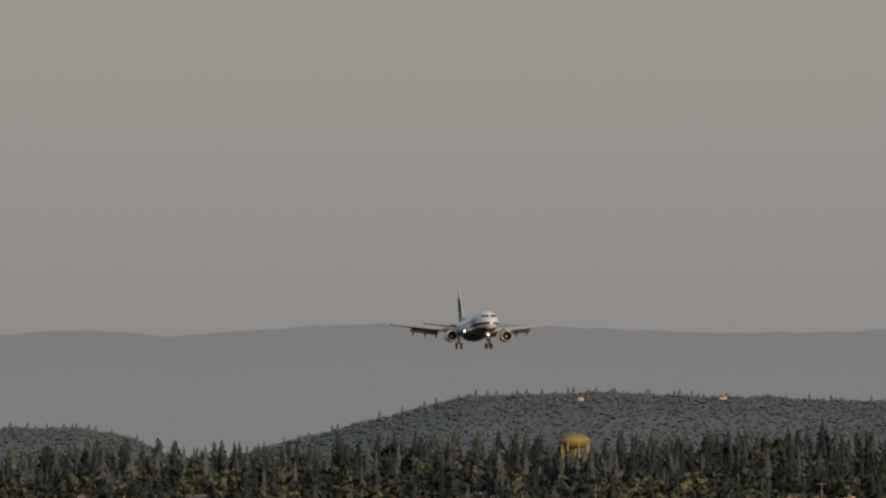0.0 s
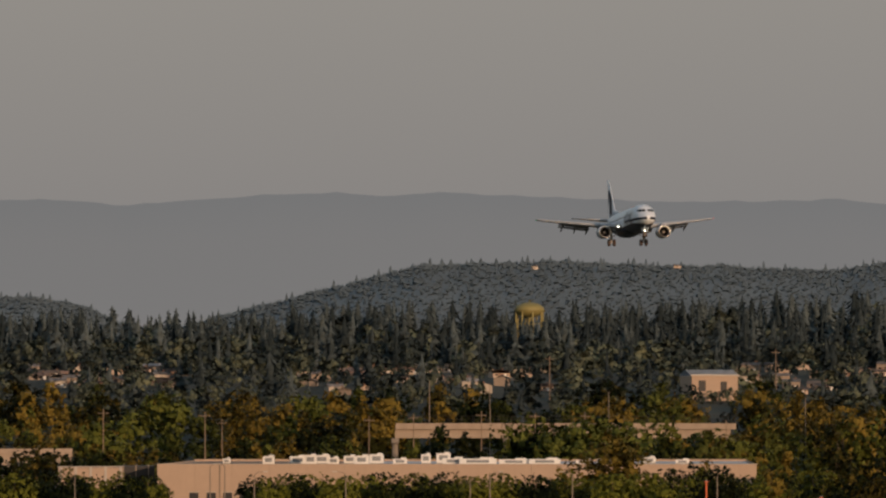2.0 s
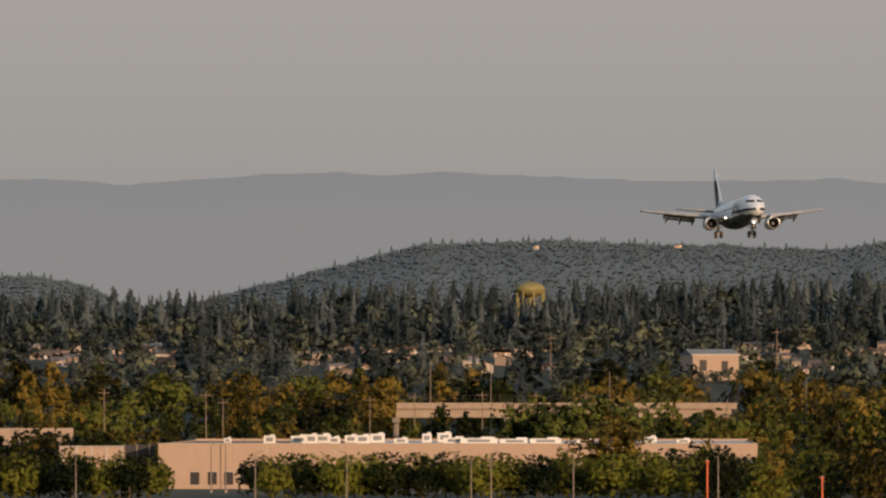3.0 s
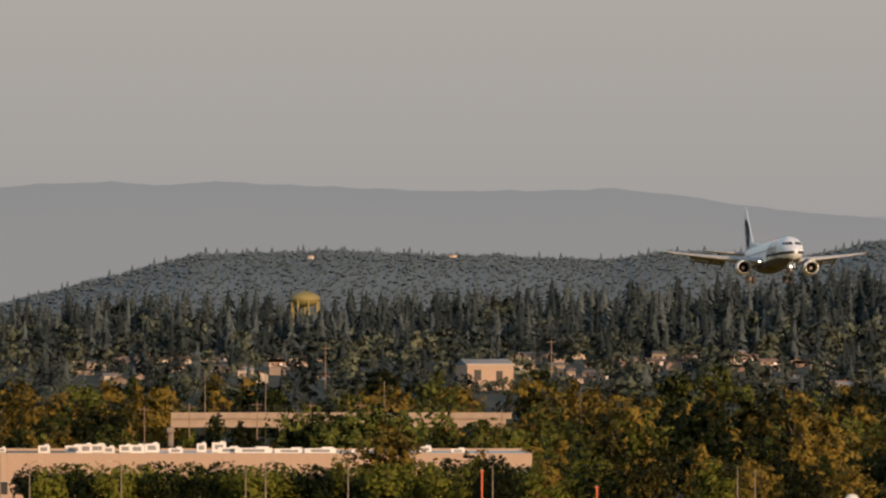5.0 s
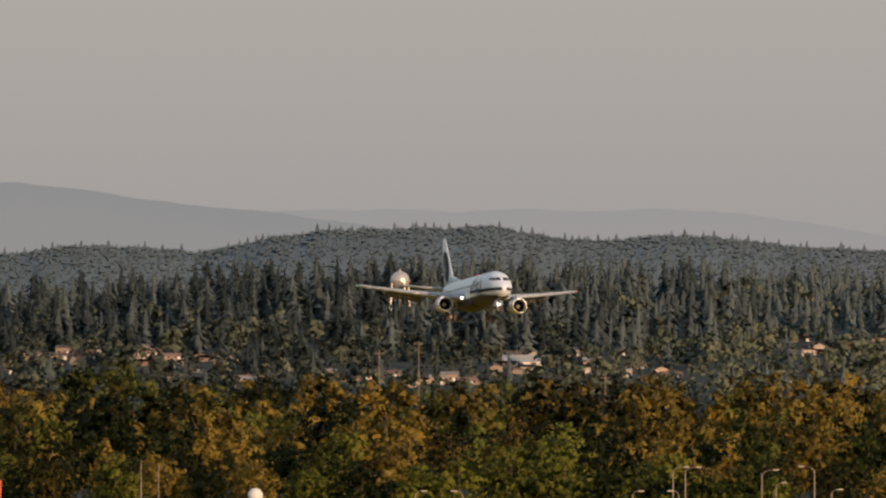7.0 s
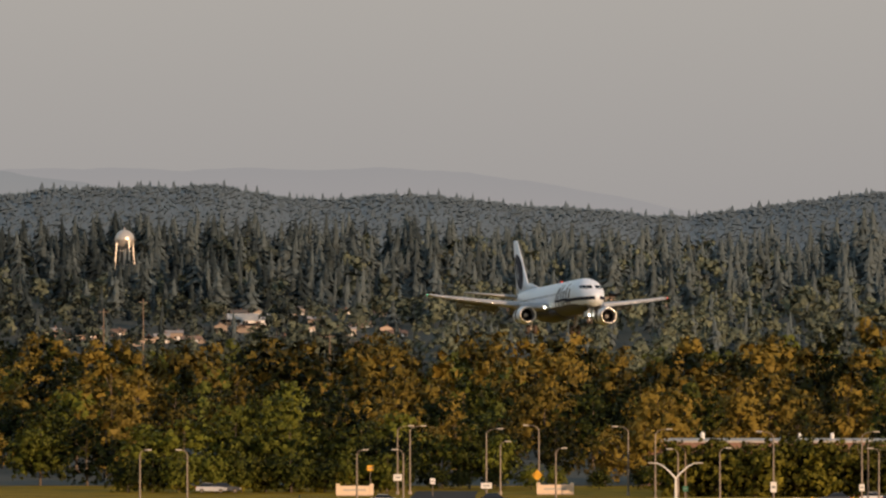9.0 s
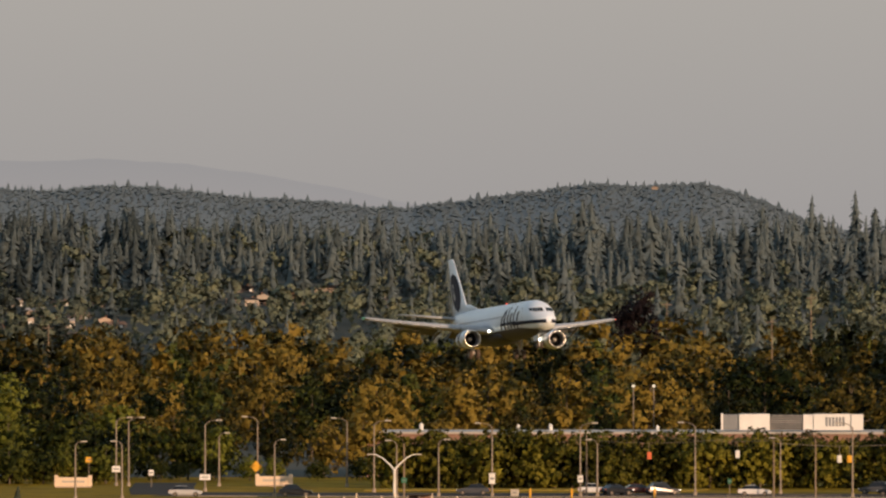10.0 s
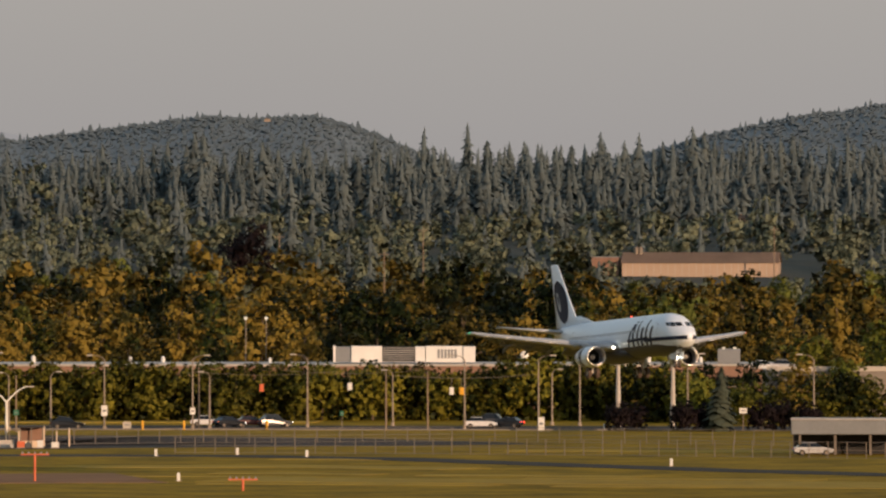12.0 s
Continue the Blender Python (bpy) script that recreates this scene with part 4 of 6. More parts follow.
# ---- offices behind the road ----
def offices():
    o = thing("office_building", facing(5.424, 1300, 0, -0.6), "long low brick office block with a pale coping", "building")
    boxed("core", o, "brick", (-57, 66, 0.3, 40, 0, 6.6))
    panel = box_mesh("wall_bay", (-3.48, 3.48, 0, 0.28, 0, 6.55), "brick", 0.02)
    win = box_mesh("window_band", (-3.0, 3.0, -0.03, -0.004, 3.6, 5.0), "pane")
    sill = box_mesh("sill", (-3.1, 3.1, -0.08, -0.004, 3.45, 3.58), "coping")
    for i in range(17):
        share("wall_bay", panel, o, pose(-53 + i * 7, 0, 0))
        share("window_band", win, o, pose(-53 + i * 7, 0, 0))
        share("sill", sill, o, pose(-53 + i * 7, 0, 0))
    boxed("coping", o, "coping", (-57.2, 66.2, -0.12, 40.2, 6.604, 6.9), "pale pink coping")
    for x, s in ((-49, 0.5), (-34, 0.4), (-29, 0.45), (-12.5, 0.35), (38, 0.5), (42, 0.35), (46, 0.45), (52, 0.5), (54, 0.4)):
        part("roof_vent", tube(bmesh.new(), [(x, 8, 7.1), (x, 8, 7.1 + s * 1.6), (x, 8, 7.2 + s * 2)], [s * 0.7, s * 0.7, s * 0.3], 10), M["unit"], o)
    p = thing("rooftop_plant_room", facing(5.791, 1312, 7.1), "white plant room with louvred bays on the office roof", "plant room")
    boxed("frame_bay", p, "grey_sheet", (-10.9, -8.3, 0.0, 5, 0.0, 2.4), "grey framed bay", 0.04)
    boxed("bay_post", p, "unit", (-11.05, -10.7, -0.1, 5.1, 0, 2.55))
    boxed("casing", p, "unit", (-8.25, -3.5, -0.3, 5, 0, 2.5), "", 0.05)
    boxed("back", p, "dark_opening", (-3.45, 1.6, 0.5, 5, 0, 2.4))
    for k in range(7):
        boxed("louvre", p, "unit", (-3.4, 1.55, -0.22, 0.3, 0.12 + k * 0.34, 0.18 + k * 0.34), at=pose(0, 0, 0))
    boxed("casing", p, "unit", (1.65, 3.2, -0.1, 5, 0, 2.42), "", 0.05)
    boxed("casing", p, "unit", (3.25, 9.0, -0.3, 5, 0, 2.5), "", 0.05)
    for k in range(6):
        boxed("vent_slot", p, "grey_sheet", (5.1 + k * 0.52, 5.45 + k * 0.52, -0.33, -0.304, 0.6, 2.0))
    boxed("casing", p, "unit", (9.05, 10.95, -0.5, 4.5, 0, 2.45), "", 0.05)
    d = thing("roof_dish", facing(6.600, 1306, 7.1), "white round dish on the office roof", "antenna")
    part("mast", tube(bmesh.new(), [(0, 0, 0), (0, 0, 0.7)], 0.06, 8), M["galvanised"], d)
    bm = bmesh.new()
    bmesh.ops.create_uvsphere(bm, u_segments=16, v_segments=10, radius=0.66, matrix=Matrix.Translation((0, 0, 1.1)) @ Matrix.Diagonal((1, 0.4, 1, 1)))
    part("dish", bm, M["unit"], d, "", True)
    g = thing("car_park_deck", facing(8.785, 1232, 0, 2.0), "pale two-level car park deck", "car park")
    boxed("wall", g, "deck_grey", (-11.5, 22, 0, 40, 0, 6.6), "", 0.05)
    # dark panels on the solid wall stand for the shade inside open bays
    slot = box_mesh("opening", (-2.4, 2.4, -0.03, -0.004, 1.0, 2.6), "dark_opening")
    for i in range(6):
        share("opening", slot, g, pose(-8.6 + i * 5.6, 0, 0))
    boxed("parapet", g, "coping", (-11.7, 22.2, -0.12, 0.3, 6.604, 7.3))
    gb = thing("rooftop_lamp_box", facing(7.983, 1312, 6.9), "grey roof box with two lit lamps", "roof box")
    boxed("body", gb, "grey_sheet", (-1.75, 1.75, 0, 4, 0, 2.3), "", 0.05)
    for x in (-0.8, 0.9):
        boxed("lamp", gb, "globe", (x - 0.22, x + 0.22, 0.2, 0.6, 2.304, 2.55), "lit lamp")
    c = thing("canopy_building", facing(8.938, 962, 0), "low shelter with a deep grey roof edge on posts", "shelter")
    boxed("roof", c, "grey_sheet", (-9.0, 8, 0, 9, 2.35, 4.0), "grey roof edge", 0.08)
    boxed("roof_edge", c, "coping", (-9.05, 8.05, -0.05, 9.05, 4.004, 4.14))
    for x in (-8, -4, 0, 4):
        boxed("post", c, "galvanised", (x - 0.12, x + 0.12, 0.4, 0.64, 0, 2.35))
        boxed("post", c, "galvanised", (x - 0.12, x + 0.12, 8, 8.24, 0, 2.35))
    # near-black sheet stands for the shade beneath the roof
    boxed("back_wall", c, "dark_opening", (-8.8, 7.8, 8.3, 8.5, 0, 2.35))


offices()


# ---- lamps, poles and signs ----
def lamp_models():
    def model(h, reach):
        o = tagged(new("street_lamp"), "grey steel street lamp with a curved arm", "street lamp", "street lamps along the road")
        part("base", tube(bmesh.new(), [(0, 0, 0), (0, 0, 0.5)], [0.28, 0.22], 8), M["concrete"], o)
        part("pole", tube(bmesh.new(), [(0, 0, 0.4), (0, 0, h * 0.5), (0, 0, h - 0.3)], [0.15, 0.12, 0.09], 8), M["galvanised"], o)
        part("arm", tube(bmesh.new(), [(0, 0, h - 0.5), (reach * 0.15, 0, h - 0.1), (reach * 0.5, 0, h + 0.15), (reach, 0, h + 0.25)], [0.08, 0.07, 0.06, 0.05], 6), M["galvanised"], o)
        s = 1 if reach > 0 else -1
        part("head", box(bmesh.new(), reach - 0.1 if s > 0 else reach - 0.75, reach + 0.75 if s > 0 else reach + 0.1, -0.18, 0.18, h + 0.14, h + 0.34, 0.06), M["coping"], o, "lamp head")
        return o
    return {1: model(9.6, 1.6), -1: model(9.6, -1.6), 2: model(7.4, 0.8), -2: model(7.4, -0.8)}


def lamps():
    models, used = lamp_models(), set()
    for u, d, kind in ((1.222, 1220, 1), (1.822, 1172, 1), (2.177, 1232, -1), (2.781, 1210, -1), (2.964, 1165, 1), (3.400, 1130, 2), (3.762, 1128, -1), (4.358, 1128, 1), (4.473, 1128, -2),
                       (5.134, 1140, -1), (6.196, 1128, -1), (0.947, 1107, 2), (1.261, 1110, -2), (2.292, 1128, 2), (-0.519, 1107, 2), (-0.199, 1107, -2), (3.117, 1118, -2), (6.696, 1125, 1),
                       (6.975, 1150, -1), (7.704, 1150, 1), (5.710, 1150, -2), (6.788, 1160, 2), (8.556, 1140, -1),
                       (1.306, 1218, 1), (1.917, 1215, 2), (-7.154, 1465, 1), (-6.536, 1465, -1), (-5.561, 1460, 1), (-5.004, 1462, -1), (-7.452, 1690, 1), (-7.353, 1690, -1)):
        src = models[kind]
        m = facing(u, d)
        if src.name in used:
            copy_thing(src, m)
        else:
            used.add(src.name)
            src.matrix_basis = m
    for u, d, h in ((-5.695, 1465, 8.6), (-4.026, 1420, 9.4), (-2.372, 1400, 9.4), (-2.254, 1400, 9.0), (-0.749, 1390, 8.4), (5.665, 1130, 7.6), (4.400, 1130, 8.2), (3.167, 1110, 7.4), (5.947, 1122, 7.8), (-8.365, 1460, 9)):
        pole_thing("plain_pole", u, d, h, "wood_pole" if h < 8.3 else "galvanised", 0, 0, "slim brown pole beside the road" if h < 8.3 else "slim grey pole above the trees", 0.13)
    for u, d, h in ((7.235, 1140, 9.0), (7.605, 1122, 8.6)):
        pole_thing("steel_monopole", u, d, h, "coping", 0, 0, "thick pale steel monopole beside the road", 0.38)
    y = thing("twin_lamp", facing(3.102, 1107), "white twin-armed lamp with raised arms", "street lamp")
    part("pole", tube(bmesh.new(), [(0, 0, 0), (0, 0, 4.1)], [0.2, 0.15], 8), M["unit"], y)
    for s in (-1, 1):
        part("arm", tube(bmesh.new(), [(0, 0, 3.9), (s * 0.6, 0, 4.6), (s * 1.6, 0, 5.5), (s * 2.4, 0, 5.9), (s * 3.0, 0, 5.95)], [0.12, 0.11, 0.09, 0.07, 0.06], 8), M["unit"], y)
        part("head", box(bmesh.new(), s * 3.2 - 0.4, s * 3.2 + 0.4, -0.15, 0.15, 5.85, 6.03, 0.05), M["coping"], y)
    # orange approach-light masts
    for u, d, h in ((-4.099, 1150, 10.6), (-3.323, 1150, 8.4), (3.293, 838, 2.6), (4.698, 800, 1.0), (-0.076, 1020, 1.6)):
        a = thing("approach_light_mast", facing(u, d), "tall slim orange approach-light mast" if h > 5 else "orange approach-light stand with a crossbar", "light mast", "approach-light masts")
        part("post", tube(bmesh.new(), [(0, 0, 0), (0, 0, h)], 0.13, 8), M["orange"], a)
        w = 1.4 if h < 5 else 0.3
        boxed("crossbar", a, "orange", (-w, w, -0.08, 0.08, h + 0.002, h + 0.14))
        for x in (-1.2, -0.6, 0, 0.6, 1.2) if h < 5 else (0,):
            boxed("lamp", a, "grey_sheet", (x - 0.1, x + 0.1, -0.1, 0.1, h + 0.144, h + 0.34))
    # low markers in the grass
    for u, d in ((4.263, 838), (5.130, 950), (4.660, 962), (7.594, 905), (4.110, 955), (7.143, 1120)):
        k = thing("marker_post", facing(u, d), "short white marker post in the grass", "marker", "markers in the grass")
        boxed("post", k, "unit", (-0.16, 0.16, -0.06, 0.06, 0, 0.85), "", 0.03)
        boxed("foot", k, "concrete", (-0.3, 0.3, -0.2, 0.2, -0.05, 0.06))
    # signs
    for u, d in ((0.932, 1205), (2.288, 1215)):
        k = thing("monument_sign", facing(u, d), "low tan stone sign wall between end piers", "sign", "stone signs by the side road")
        boxed("wall", k, "sign_tan", (-2.3, 2.3, 0, 0.4, 0, 1.45), "", 0.04)
        boxed("plinth", k, "concrete", (-2.6, 2.6, -0.15, 0.55, -0.1, 0.15))
        for x in (-2.4, 2.4):
            boxed("pier", k, "sign_tan", (x - 0.28, x + 0.28, -0.08, 0.48, 0.15, 1.75), "", 0.04)
        boxed("writing_bar", k, "coping", (-1.6, 1.6, -0.03, -0.004, 0.7, 1.0))
    for u, d, z, w, h, mat, label in ((1.459, 1205, 1.7, 0.75, 0.8, "unit", "small white road sign on a post"), (1.222, 1217, 2.0, 1.2, 0.9, "unit", "white sign on a lamp post"), (1.822, 1170, 1.6, 1.5, 0.8, "unit", "white sign on a lamp post"),
                                     (3.762, 1126, 1.8, 0.8, 1.4, "unit", "white traffic sign on a lamp post"), (4.358, 1126, 2.0, 0.7, 0.9, "unit", "white traffic sign on a lamp post"), (3.167, 1108, 2.2, 0.7, 0.7, "sign_green", "green street sign on a post"),
                                     (3.915, 1118, 0.3, 1.1, 0.9, "coping", "grey board beside the road"), (6.715, 1115, 0.1, 0.8, 1.7, "unit", "white box beside the road"), (1.039, 1225, 3.3, 1.0, 0.8, "amber", "amber sign on a post"),
                                     (8.079, 1110, 2.4, 1.0, 0.7, "unit", "white sign by the plum trees"), (5.367, 1110, 2.1, 0.5, 0.6, "sign_green", "small green sign on a post")):
        k = thing("road_sign", facing(u, d), label, "sign")
        boxed("post", k, "galvanised", (-0.05, 0.05, 0.06, 0.14, 0, z + h))
        boxed("board", k, mat, (-w / 2, w / 2, 0, 0.055, z, z + h), "", 0.01)
        boxed("writing_bar", k, "grey_sheet", (-w * 0.3, w * 0.3, -0.012, -0.003, z + h * 0.4, z + h * 0.6))
    k = thing("diamond_sign", facing(2.166, 1230), "amber diamond warning sign on a post", "sign")
    boxed("post", k, "galvanised", (-0.05, 0.05, 0.06, 0.14, 0, 3.0))
    part("board", box(bmesh.new(), -0.6, 0.6, 0, 0.05, -0.6, 0.6), M["amber"], k, at=pose(0, 0, 2.6, 0, 45, 0))
    for u, d, z, mat in ((5.420, 1128, 5.2, "unit"), (6.108, 1126, 4.6, "unit"), (6.176, 1126, 4.6, "amber"), (4.824, 1128, 5.0, "orange")):
        k = thing("traffic_signal", facing(u, d, z), "boxed traffic signal hanging over the road", "traffic light", "signals over the junction")
        boxed("case", k, mat, (-0.3, 0.3, -0.15, 0.15, 0, 1.0), "", 0.05)
        for j in range(3):
            part("visor", tube(bmesh.new(), [(0, 0.15, 0.2 + j * 0.3), (0, 0.32, 0.2 + j * 0.3)], 0.12, 8), M["dark_opening"], k)
        part("hanger", tube(bmesh.new(), [(0, 0, 1.0), (0, 0, 2.2)], 0.03, 6), M["galvanised"], k)
        part("span_wire", tube(bmesh.new(), [(-9, 0, 2.6), (-4, 0, 2.3), (0, 0, 2.2), (5, 0, 2.3), (10, 0, 2.7)], 0.02, 5), M["galvanised"], k)
    for u, d, z in ((4.717, 1500, 12.8), (4.855, 1500, 12.8)):
        k = thing("flood_lamp", facing(u, d), "lit flood lamp on a mast among the trees", "lamp", "flood lamps")
        part("mast", tube(bmesh.new(), [(0, 0, 0), (0, 0, z)], 0.09, 8), M["galvanised"], k)
        boxed("lamp", k, "globe", (-0.28, 0.28, -0.3, 0.1, z + 0.002, z + 0.5), "lit lamp", 0.1)
    k = thing("radome", facing(-1.600, 1385), "white dome on a drum pedestal among trees", "radome")
    part("pedestal", tube(bmesh.new(), [(0, 0, 0), (0, 0, 3.6)], 0.9, 14), M["grey_sheet"], k)
    bm = bmesh.new()
    bmesh.ops.create_uvsphere(bm, u_segments=20, v_segments=12, radius=1.25, matrix=Matrix.Translation((0, 0, 3.8)))
    part("dome", bm, M["unit"], k, "", True)


lamps()


# ---- fences ----
def fence(label, pts, gap, h):
    f = tagged(new("fence"), label, "fence")
    ps = [polar(b, d) for b, d in pts]
    post = bpy.data.meshes.new("post")
    bm = tube(bmesh.new(), [(0, 0, -0.2), (0, 0, h)], 0.055, 6)
    bm.to_mesh(post)
    bm.free()
    post.materials.append(M["galvanised"])
    for a, c in zip(ps, ps[1:]):
        n = max(1, round((c - a).length / gap))
        for i in range(n):
            p = a.lerp(c, i / n)
            share("post", post, f, Matrix.Translation(p))
        for z in (h - 0.05, h * 0.5, 0.12):
            part("rail", tube(bmesh.new(), [a + Vector((0, 0, z)), c + Vector((0, 0, z))], 0.028, 5), M["galvanised"], f)
        bm = bmesh.new()
        m = round((c - a).length / 0.45)
        for i in range(m):
            p, q = a.lerp(c, i / m), a.lerp(c, min(1, (i + 4) / m))
            tube(bm, [p + Vector((0, 0, 0.1)), q + Vector((0, 0, h - 0.06))], 0.004, 3, False)
            tube(bm, [q + Vector((0, 0.02, 0.1)), p + Vector((0, 0.02, h - 0.06))], 0.004, 3, False)
        tagged(part("wire_mesh", bm, M["galvanised"], f, "chain-link wire"), kind="stuff")
    return f


fence("chain-link fence on steel posts along the service road", [(4.240, 972), (5.730, 966), (7.257, 956), (9.167, 940)], 2.35, 1.9)
fence("farther chain-link fence before the road", [(2.827, 1015), (4.278, 1030), (6.112, 1040), (8.021, 1020), (9.358, 1000)], 3.0, 1.9)


# ---- the gate in the airfield fence ----
def gate_area():
    for u, d in ((2.92, 1004), (3.09, 1004), (2.62, 1010)):
        k = thing("jersey_barrier", facing(u, d, 0.05), "pale concrete road barrier at the gate", "barrier", "barriers at the gate")
        bm = bmesh.new()
        prof = [(-0.32, 0), (0.32, 0), (0.30, 0.18), (0.12, 0.42), (0.09, 0.9), (-0.09, 0.9), (-0.12, 0.42), (-0.30, 0.18)]
        a, c = [[bm.verts.new((x, y, z)) for y, z in prof] for x in (-1.1, 1.1)]
        bm.faces.new(a)
        bm.faces.new(c[::-1])
        for i in range(8):
            bm.faces.new((a[i], a[(i + 1) % 8], c[(i + 1) % 8], c[i]))
        bmesh.ops.recalc_face_normals(bm, faces=bm.faces)
        part("block", bm, M["coping"], k)
        boxed("foot", k, "concrete", (-1.15, 1.15, -0.36, 0.36, -0.05, 0.002))
    g = thing("guard_booth", facing(3.27, 1003, 0.05), "dark open guard booth on posts at the gate", "booth")
    boxed("roof", g, "dark_opening", (-1.5, 1.5, -0.4, 2.2, 2.35, 2.6), "dark flat roof", 0.04)
    for x in (-1.3, 0.0, 1.3):
        boxed("post", g, "galvanised", (x - 0.06, x + 0.06, -0.3, -0.18, 0, 2.35))
    boxed("back_wall", g, "brick", (-1.35, 1.35, 1.9, 2.1, 0, 2.35))
    boxed("counter", g, "sign_tan", (-1.25, 1.25, 0.2, 0.9, 0, 0.8))
    for u, w, h, mat, label in ((3.20, 0.9, 0.8, "orange", "orange board beside the booth"), (3.33, 0.7, 0.9, "unit", "white box beside the booth"), (3.43, 0.9, 0.7, "unit", "white low box at the gate"),
                                (2.76, 1.4, 1.5, "coping", "grey cabinet at the gate"), (2.47, 1.0, 1.4, "unit", "white cabinet at the gate"), (2.55, 2.2, 1.9, "grey_sheet", "grey gate panel in the fence")):
        k = thing("gate_cabinet", facing(u, 1001, 0.05), label, "cabinet")
        boxed("case", k, mat, (-w / 2, w / 2, 0, 0.5, 0.08, h), "", 0.03)
        boxed("plinth", k, "concrete", (-w / 2 - 0.05, w / 2 + 0.05, -0.05, 0.55, -0.02, 0.078))
    for u, d in ((2.44, 996), (2.62, 996), (2.72, 996), (4.02, 1122), (4.30, 1122), (4.86, 1122)):
        k = thing("bollard", facing(u, d, 0.02), "short yellow steel bollard", "bollard", "yellow bollards")
        part("post", tube(bmesh.new(), [(0, 0, 0), (0, 0, 1.15), (0, 0, 1.25)], [0.16, 0.16, 0.08], 10), M["amber"], k)
    for i in range(14):
        k = thing("gate_post", facing(2.42 + 0.085 * i, 1008 + 3 * (i % 2), 0.02), "tan steel post at the gate", "post", "posts at the gate")
        part("shaft", tube(bmesh.new(), [(0, 0, 0), (0, 0, 1.9 + 0.3 * (i % 3))], 0.09, 8), M["sign_tan"], k)


gate_area()


# ---- cars ----
def car(paint, label, tall=0.0, lit=False, tail=False):
    """A car along +x, 4.5 m long."""
    o = tagged(new("car"), label, "car", "cars on the road")
    prof = [(-2.22, 0.42), (-2.25, 0.72), (-2.1, 0.98 + tall * 0.6), (-1.0, 1.0 + tall * 0.3), (0.9, 0.98), (2.0, 0.82), (2.24, 0.60), (2.22, 0.36), (1.0, 0.28), (-1.2, 0.28)]
    bm = bmesh.new()
    l, r = [[bm.verts.new((x, s * (0.86 if 0.4 < z < 0.9 else 0.80), z)) for x, z in prof] for s in (1, -1)]
    k = len(prof)
    bm.faces.new(l[::-1])
    bm.faces.new(r)
    for i in range(k):
        bm.faces.new((l[i], l[(i + 1) % k], r[(i + 1) % k], r[i]))
    bmesh.ops.recalc_face_normals(bm, faces=bm.faces)
    bmesh.ops.bevel(bm, geom=bm.edges[:], offset=0.05, segments=1, affect="EDGES")
    body = part("body", bm, paint, o)
    bm = bmesh.new()
    lo = [(-1.9, 0.97 + tall * 0.5), (1.0, 0.97)]
    hi = [(-1.2 - tall * 0.6, 1.42 + tall), (0.2, 1.44 + tall)]
    vs = [[bm.verts.new((x, s * w, z)) for s in (1, -1)] for (x, z), w in ((lo[0], 0.80), (lo[1], 0.80), (hi[1], 0.62), (hi[0], 0.62))]
    for i in range(4):
        a, c = vs[i], vs[(i + 1) % 4]
        bm.faces.new((a[0], a[1], c[1], c[0]))
    bm.faces.new([v[0] for v in vs])
    bm.faces.new([v[1] for v in vs][::-1])
    bmesh.ops.recalc_face_normals(bm, faces=bm.faces)
    part("glazing", bm, M["pane"], body, "dark car glass")
    part("roof", box(bmesh.new(), hi[0][0] - 0.06, hi[1][0] + 0.06, -0.64, 0.64, 1.43 + tall, 1.49 + tall, 0.03), paint, body)
    for x in (-1.35, 1.4):
        for y in (-0.76, 0.76):
            w = part("wheel", tube(bmesh.new(), [(x, y - 0.1, 0.33), (x, y + 0.1, 0.33)], 0.33, 14), M["tyre"], o)
            part("hub", tube(bmesh.new(), [(x, y - 0.105, 0.33), (x, y + 0.105, 0.33)], 0.19, 10), M["galvanised"], w)
    for y in (-0.6, 0.6):
        part("headlight", box(bmesh.new(), 2.15, 2.27, y - 0.17, y + 0.17, 0.58, 0.74, 0.02), M["head_glow"] if lit else M["unit"], body)
        part("tail_light", box(bmesh.new(), -2.28, -2.17, y - 0.15, y + 0.15, 0.72, 0.9, 0.02), M["tail_glow"] if tail else M["orange"], body)
    return o


M["tyre"] = material("tyre_rubber_road", (0.02, 0.02, 0.02), 0.85, spread=0.3, scale=0.2)
PAINT = {n: material(n + "_car_paint", c, 0.25, spread=0.08, scale=1) for n, c in (("white", (0.7, 0.7, 0.7)), ("black", (0.015, 0.016, 0.02)), ("maroon", (0.08, 0.012, 0.012)), ("grey", (0.07, 0.075, 0.085)), ("silver", (0.45, 0.46, 0.48)))}


def parked():
    for paint, label, u, d, turn, tall, lit, tail in (("white", "white hatchback waiting at the junction", 4.454, 1146, 0, 0, False, False), ("black", "black saloon with lit headlamps at the junction", 4.603, 1138, 35, 0, True, False),
                                                      ("maroon", "maroon saloon waiting on the road", 4.759, 1142, 12, 0, False, False), ("grey", "grey utility car waiting on the road", 4.916, 1140, 20, 0.25, True, False),
                                                      ("grey", "grey van waiting by the junction", 6.352, 1150, 170, 0.2, False, False), ("black", "black saloon with lit tail lamps", 6.482, 1134, 160, 0, False, True),
                                                      ("silver", "silver car under the shelter", 8.549, 958, 10, 0, False, False), ("silver", "pale car parked among the trees", -0.038, 1226, 0, 0, False, False), ("grey", "grey car parked among the trees", 0.057, 1228, 0, 0, False, False),
                                                      ("white", "white car parked on the deck", 8.220, 1240, 0, 0, False, False), ("silver", "silver car parked on the deck", 8.365, 1240, 0, 0.1, False, False)):
        o = car(PAINT[paint], label, tall, lit, tail)
        z = 7.1 if "deck" in label else 0.06
        if "deck" in label:
            z = 6.61
        o.matrix_basis = facing(u, d, z, turn)


